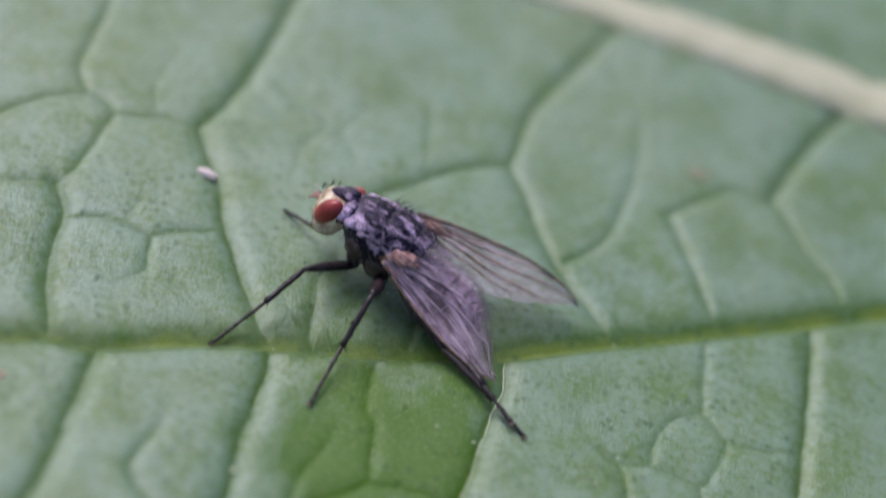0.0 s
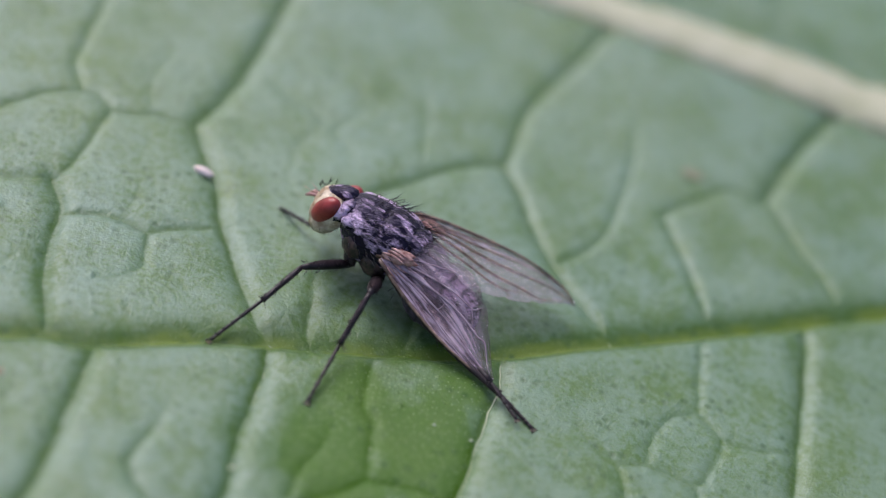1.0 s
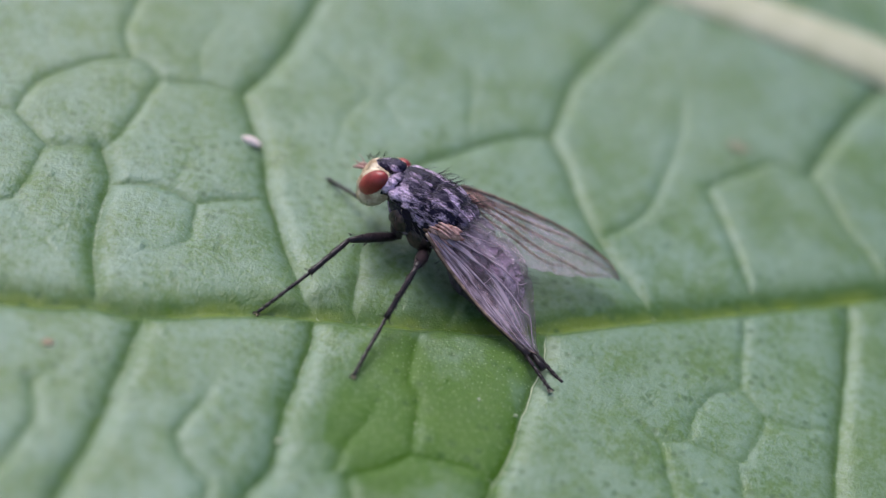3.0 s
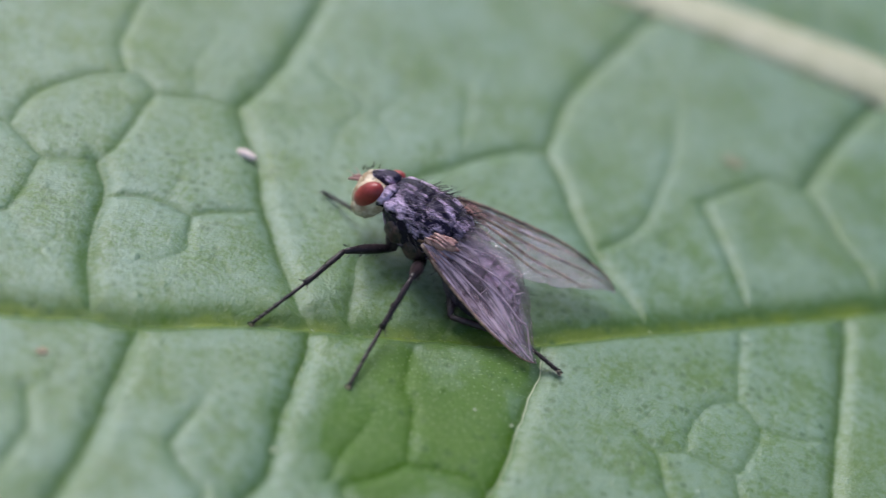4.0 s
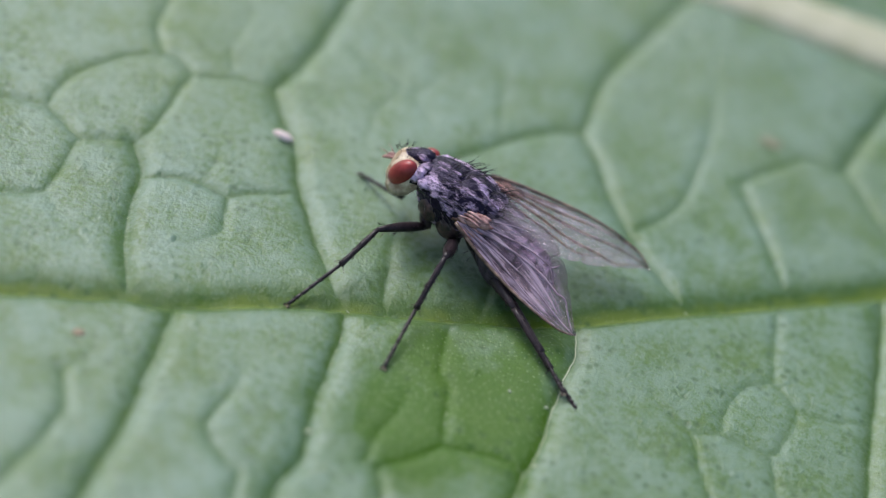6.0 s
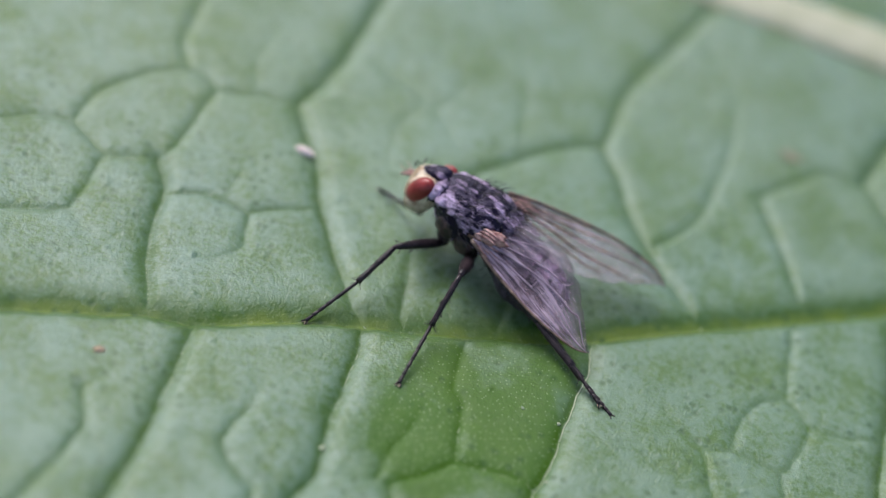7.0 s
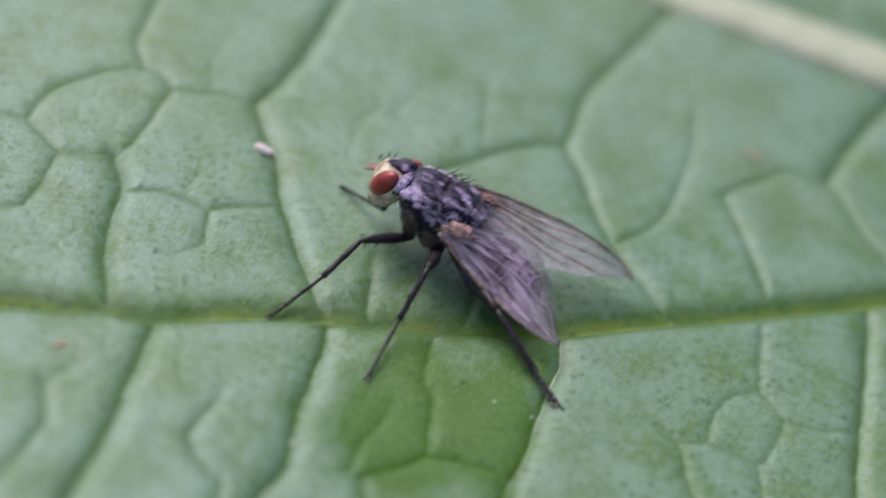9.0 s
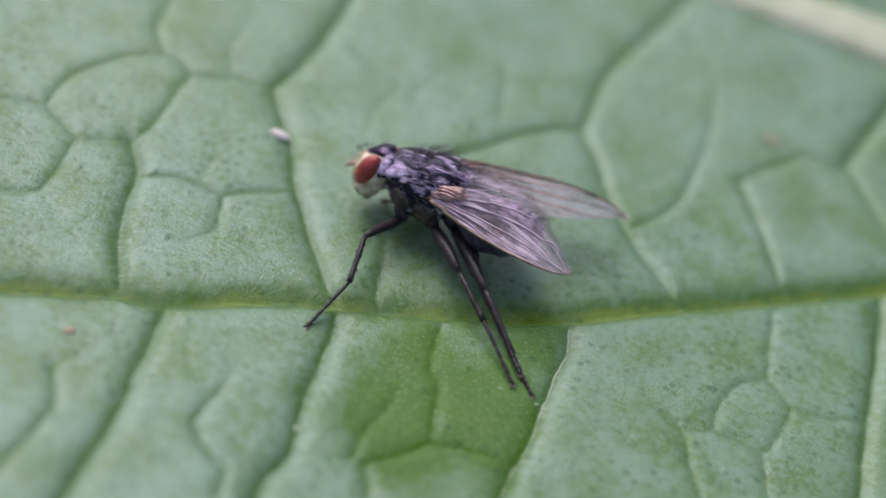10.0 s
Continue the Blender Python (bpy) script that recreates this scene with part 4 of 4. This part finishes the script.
tail_hair = part("tail_bristles", hairs_on(40, ((-3.85, 0.36, 1.28), (0.60, 1.0, 0.62)), 0.62, -1.2, 0.6, 0.017), HAIR, fly)
part("head_bristles", hairs_on(60, ((2.30, 0, 3.26), (0.78, 0.48, 0.42)), 0.26, -0.5, 0.8, 0.012), HAIR, fly)
part("beard", bristles([((1.95 + rng.uniform(-0.1, 0.5), y, 2.15 + abs(y) * 0.15), (2.0 + rng.uniform(-0.2, 0.5), y * 1.15, 1.85 + abs(y) * 0.12), 0.012) for y in [rng.uniform(-0.9, 0.9) for _ in range(40)]]), HAIR, head)

wing_left = build_wing(1, (-0.45, 1.14, 2.74), (-6.27, 1.79, 1.15), (0, 0.72, -0.70), 0.02, 0.15, 0.62, WINGVEIN_LIT, 0.33, 0.085)
build_wing(-1, (-0.45, -1.10, 2.85), (-7.15, -2.99, 1.5), (0, -1.0, 0.05), -0.02, 0.03, 0.31, WINGVEIN, 0.26)

legs = {}
for kind in LEG:
    for s, hand in ((1, "l"), (-1, "r")):
        legs[kind, hand] = build_leg(kind)

# ---- small things lying on the leaf ----


def speck(name, label, x, y, radii, turn, mat, dents=0.2, group=""):
    ob = part(name, ball((0, 0, 0), radii, (0, 0, 0), 18, 12, dents, x), mat)
    ob.matrix_basis = Matrix.Translation((x * MM, y * MM, (height_at(x, y) + radii[2] * 0.6) * MM)) @ Euler([radians(a) for a in turn]).to_matrix().to_4x4()
    return tagged(ob, label, "speck" if name != "seed" else "seed", group)


speck("seed", "tiny pale pinkish oval seed lying on the leaf", -7.73, 2.14, (0.44, 0.18, 0.16), (0, 0, -10), SEED, 0.12)
speck("rust_speck", "tiny rust-pink speck on the green leaf", -11.07, -11.26, (0.20, 0.15, 0.05), (0, 0, 30), RUST, 0.4, "specks on the leaf")
speck("rust_speck", "faint brownish speck on the green leaf", 11.17, 12.05, (0.5, 0.36, 0.012), (0, 0, 10), STAIN, 0.5, "specks on the leaf")
for x, y, r in ((3.66, -6.93, 0.07), (-2.49, -11.78, 0.13), (5.31, -9.7, 0.07), (5.1, -6.94, 0.08)):
    speck("crumb", "tiny whitish crumb on the green leaf", x, y, (r, r * 0.75, r * 0.45), (0, 0, 40 * x), CRUMB, 0.4, "crumbs on the leaf")


# ---- what moves ----
def aim(a, b, up=(0, 0, 1)):
    """The pose of a piece that lies from a to b, in millimetres."""
    a, b = V(a), V(b)
    x = (b - a).normalized()
    z = (V(up) - x * x.dot(V(up))).normalized()
    return Matrix.Translation(a * MM) @ Matrix((x, z.cross(x), z)).transposed().to_4x4()


def leg_pose(kind, hip, foot, pole, lean):
    """Poses of femur, tibia and tarsus that bring the foot to its place; lean: how the tarsus points up from the foot."""
    lf, lt, ls = LEG[kind]
    hip, foot = V(hip), V(foot)
    ankle = foot + (V(lean)).normalized() * ls
    gap = ankle - hip
    far = min(gap.length, (lf + lt) * 0.995)
    ankle = hip + gap.normalized() * far
    along = (lf * lf - lt * lt + far * far) / (2 * far)
    out = math.sqrt(max(lf * lf - along * along, 0))
    way = gap.normalized()
    side = (V(pole) - way * way.dot(V(pole))).normalized()
    knee = hip + way * along + side * out
    femur = aim(hip, knee)
    tibia = aim(knee, ankle)
    tarsus = aim(ankle, ankle + (foot - ankle).normalized() * ls)
    return femur, femur.inverted() @ tibia, femur.inverted() @ tarsus


HIP = {"front_leg": (0.75, 0.90, 1.35), "middle_leg": (-0.5, 0.92, 1.38), "hind_leg": (-1.25, 0.62, 1.28)}
LOW, SETTLING = pose(-0.2 * MM, -0.45 * MM, -0.15 * MM, 0, 0, 166), pose(-0.3 * MM, -0.45 * MM, -0.05 * MM, 0, 0, 166)
FLY_ROWS = [
    (0.0, LOW), (5.1, LOW), (5.5, SETTLING), (6.8, REST), (9.2, REST),
    (9.3, pose(-0.48 * MM, -0.60 * MM, -0.06 * MM, 2, 0, 171.4)),
    (9.5, pose(-0.71 * MM, -0.27 * MM, -0.05 * MM, -3, 3, 175.5)),
    (9.7, pose(-0.60 * MM, -0.75 * MM, -0.07 * MM, 2.5, 6.1, 174.3)),
    (10.0, pose(-0.82 * MM, -0.46 * MM, -0.13 * MM, 10.5, 12.2, 175.5)),
]


def fly_at(t):
    for (a, ma), (b, mb) in zip(FLY_ROWS, FLY_ROWS[1:]):
        if a <= t <= b:
            return ma.lerp(mb, (t - a) / (b - a))
    return REST


def reach(hip, foot):
    """The ankle of a hind leg: femur and tibia take up most of the way to the foot."""
    gap = foot - hip
    return hip + gap.normalized() * min(max(gap.length - 1.35, 4.1), 5.75)


def key_leg(kind, hand, feet, pole, lean, late=None, beside=None):
    """feet: seconds and the foot's place on the leaf, in millimetres of the world; beside: the feet of the leg that this one is held against."""
    s = 1 if hand == "l" else -1
    hx, hy, hz = HIP[kind]
    rows = []
    times = [f[0] for f in feet]
    path = [(t, *(np.interp(t, times, [f[i] for f in feet]) for i in (1, 2, 3))) for t in sorted({*times, 5.1, 5.5, 6.8})]
    for t, x, y, z in path:
        local = fly_at(t).inverted() @ V((x * MM, y * MM, z * MM)) / MM
        hip = V((hx, s * hy, hz))
        up = V(lean) if lean else hip + V((0, 0, 0.6)) - local
        bow = late if late and t > (5.2 if kind == "hind_leg" else 9.4) else pole
        if kind == "hind_leg":
            far = (local - hip).length
            ankle = reach(hip, local)
            if beside:
                mate = [np.interp(t, times, [f[i] for f in beside]) for i in (1, 2, 3)]
                ankle = reach(V((hx, -s * hy, hz)), fly_at(t).inverted() @ V([c * MM for c in mate]) / MM) + V((0.1, 0.10, 0.12))
            up = (ankle - local).normalized()
            local = ankle - up * LEG[kind][2]
            if s > 0 and far < 6.0:  # drawn close, the leg folds in under the belly
                bow = (0.0, -0.9, -0.15)
        rows.append((t, leg_pose(kind, hip, local, bow, up)))
    leg = legs[kind, hand]
    pieces = {o.name.split(".")[0]: o for o in leg.children}
    walk(leg, [(t, p[0]) for t, p in rows])
    walk(pieces["tibia"], [(t, p[1]) for t, p in rows])
    walk(pieces["tarsus"], [(t, p[2]) for t, p in rows])
    walk(pieces["foot_pad"], [(t, p[2]) for t, p in rows])


def motions():
    walk(fly, FLY_ROWS)
    folded = wing_left.matrix_basis.copy()
    sag = lambda d: folded @ pose(0, 0, 0, 0, 0, d)
    walk(wing_left, [(0.0, sag(4)), (2.7, sag(4)), (3.8, sag(3.2)), (4.6, sag(3)), (5.1, sag(2.8)), (5.5, sag(0.1)), (6.8, sag(0.3)), (7.5, sag(0.8)), (8.5, sag(0.6)), (9.2, folded), (9.4, folded @ pose(0, 0, 0, 0, 4, 0)), (9.5, folded @ pose(0, 0, 0, 0, 5.5, 0)), (9.7, folded @ pose(0, 0, 0, 0, 5, 0)), (10.0, folded @ pose(0, 0, 0, 0, 4.5, 0))])
    hinge = Matrix.Translation((-1.2 * MM, 0.1 * MM, 2.2 * MM))
    lift = lambda d: hinge @ pose(0, 0, 0, 0, d, 0) @ hinge.inverted()
    for ob in (abdomen, flank_hair, tail_hair):  # the belly rises with the body
        walk(ob, [(0.0, lift(0)), (9.5, lift(0)), (9.7, lift(4)), (10.0, lift(9))])
    key_leg("front_leg", "l", [(0, -4.89, -6.37, 0.22), (9.2, -4.89, -6.37, 0.22), (9.3, -3.3, -6.9, 0.7), (9.5, -3.62, -7.27, 0.42), (9.7, -3.62, -7.26, 0.42), (10, -3.61, -7.24, 0.42)], (0.6, 0.6, 1.0), (-0.35, -1.0, 0.42))
    key_leg("front_leg", "r", [(0, -4.41, 1.54, 0.35), (9.2, -4.41, 1.54, 0.35), (9.3, -4.41, 1.54, 0.35), (9.5, -3.0, 0.5, 0.35), (10, -3.0, 0.5, 0.35)], (0.4, -0.9, 0.2), (-1.0, 0.4, 0.35), (0.0, -0.9, -0.1))
    key_leg("middle_leg", "l", [(0, -0.85, -7.9, 0.49), (9.2, -0.85, -7.9, 0.49), (9.3, -0.85, -7.9, 0.49), (9.4, 1.6, -7.4, 1.2), (9.5, 3.82, -6.9, 0.57), (9.7, 4.02, -6.85, 0.57), (10, 4.19, -6.8, 0.57)], (-0.18, 0.6, 0.8), ())
    tucked = [(t, *((fly_at(t) @ V((-1.7 * MM, -2.6 * MM, 0.45 * MM))) / MM)) for t in (0, 5.1, 5.5, 6.8, 9.2, 9.3, 9.5, 9.7, 10)]
    key_leg("middle_leg", "r", tucked, (1.0, -0.1, 0.0), (2.7, -0.3, 0.15))
    rub = [(0, 7, -6.33, 0.60), (0.2, 6.8, -6.33, 0.60), (0.4, 6.4, -5.53, 0.60), (0.6, 6.4, -5.73, 0.60), (0.8, 7.5, -6.23, 0.60), (1, 7, -5.53, 0.60), (1.2, 7.4, -4.73, 0.60), (1.4, 7, -4.63, 0.60),
           (1.6, 5, -3.83, 0.70), (2, 5.1, -3.53, 0.80), (2.2, 6.7, -3.83, 0.70), (2.5, 6.2, -4.43, 0.60), (2.7, 5.4, -4.73, 0.60)]
    rub += [(3.2, 6.6, -5.23, 0.60), (3.8, 6, -5.13, 0.60), (4, 5.8, -3.63, 0.70), (4.2, 7.4, -3.93, 0.70), (4.5, 4.6, -5.43, 0.60), (4.8, 4.9, -4.23, 0.70), (5, 4.7, -4.03, 0.70), (5.2, 5, -4.43, 0.60), (5.5, 5.2, -5.93, 0.50), (5.7, 6.3, -6.73, 0.50)]
    rub += [(6.2, 5.8, -6.33, 0.50), (6.8, 6.8, -6.63, 0.50), (7, 7, -5.93, 0.50), (7.2, 5.5, -6.93, 0.50), (7.5, 5.2, -6.13, 0.50), (7.8, 7.3, -5.23, 0.50), (8, 6.2, -5.53, 0.50), (8.2, 5.3, -6.63, 0.50), (8.5, 6.1, -6.03, 0.50)]
    rub += [(9, 5.8, -5.93, 0.50), (9.2, 6.3, -6.33, 0.50), (9.3, 5, -6.73, 0.50), (9.5, 4.2, -4.93, 0.90), (9.7, 4.5, -6.53, 0.50), (10, 4.6, -6.43, 0.50)]
    key_leg("hind_leg", "l", rub, (-0.2, 0.5, 0.05), (), (-0.2, 0.35, 0.35))
    part_ways = lambda t: 0.2 + sum(math.exp(-(((t - c) / 0.2) ** 2)) for c in (1.0, 2.5, 5.45, 7.5, 9.7))
    other = [(t, x + part_ways(t) * (-0.6 + 0.55 * math.cos(9 * t + 3.5)), y + part_ways(t) * (-0.45 + 0.35 * math.sin(9 * t + 3.5)), z + 0.12) for t, x, y, z in rub]
    key_leg("hind_leg", "r", other, (0.5, 0.87, -0.1), (), beside=rub)


motions()
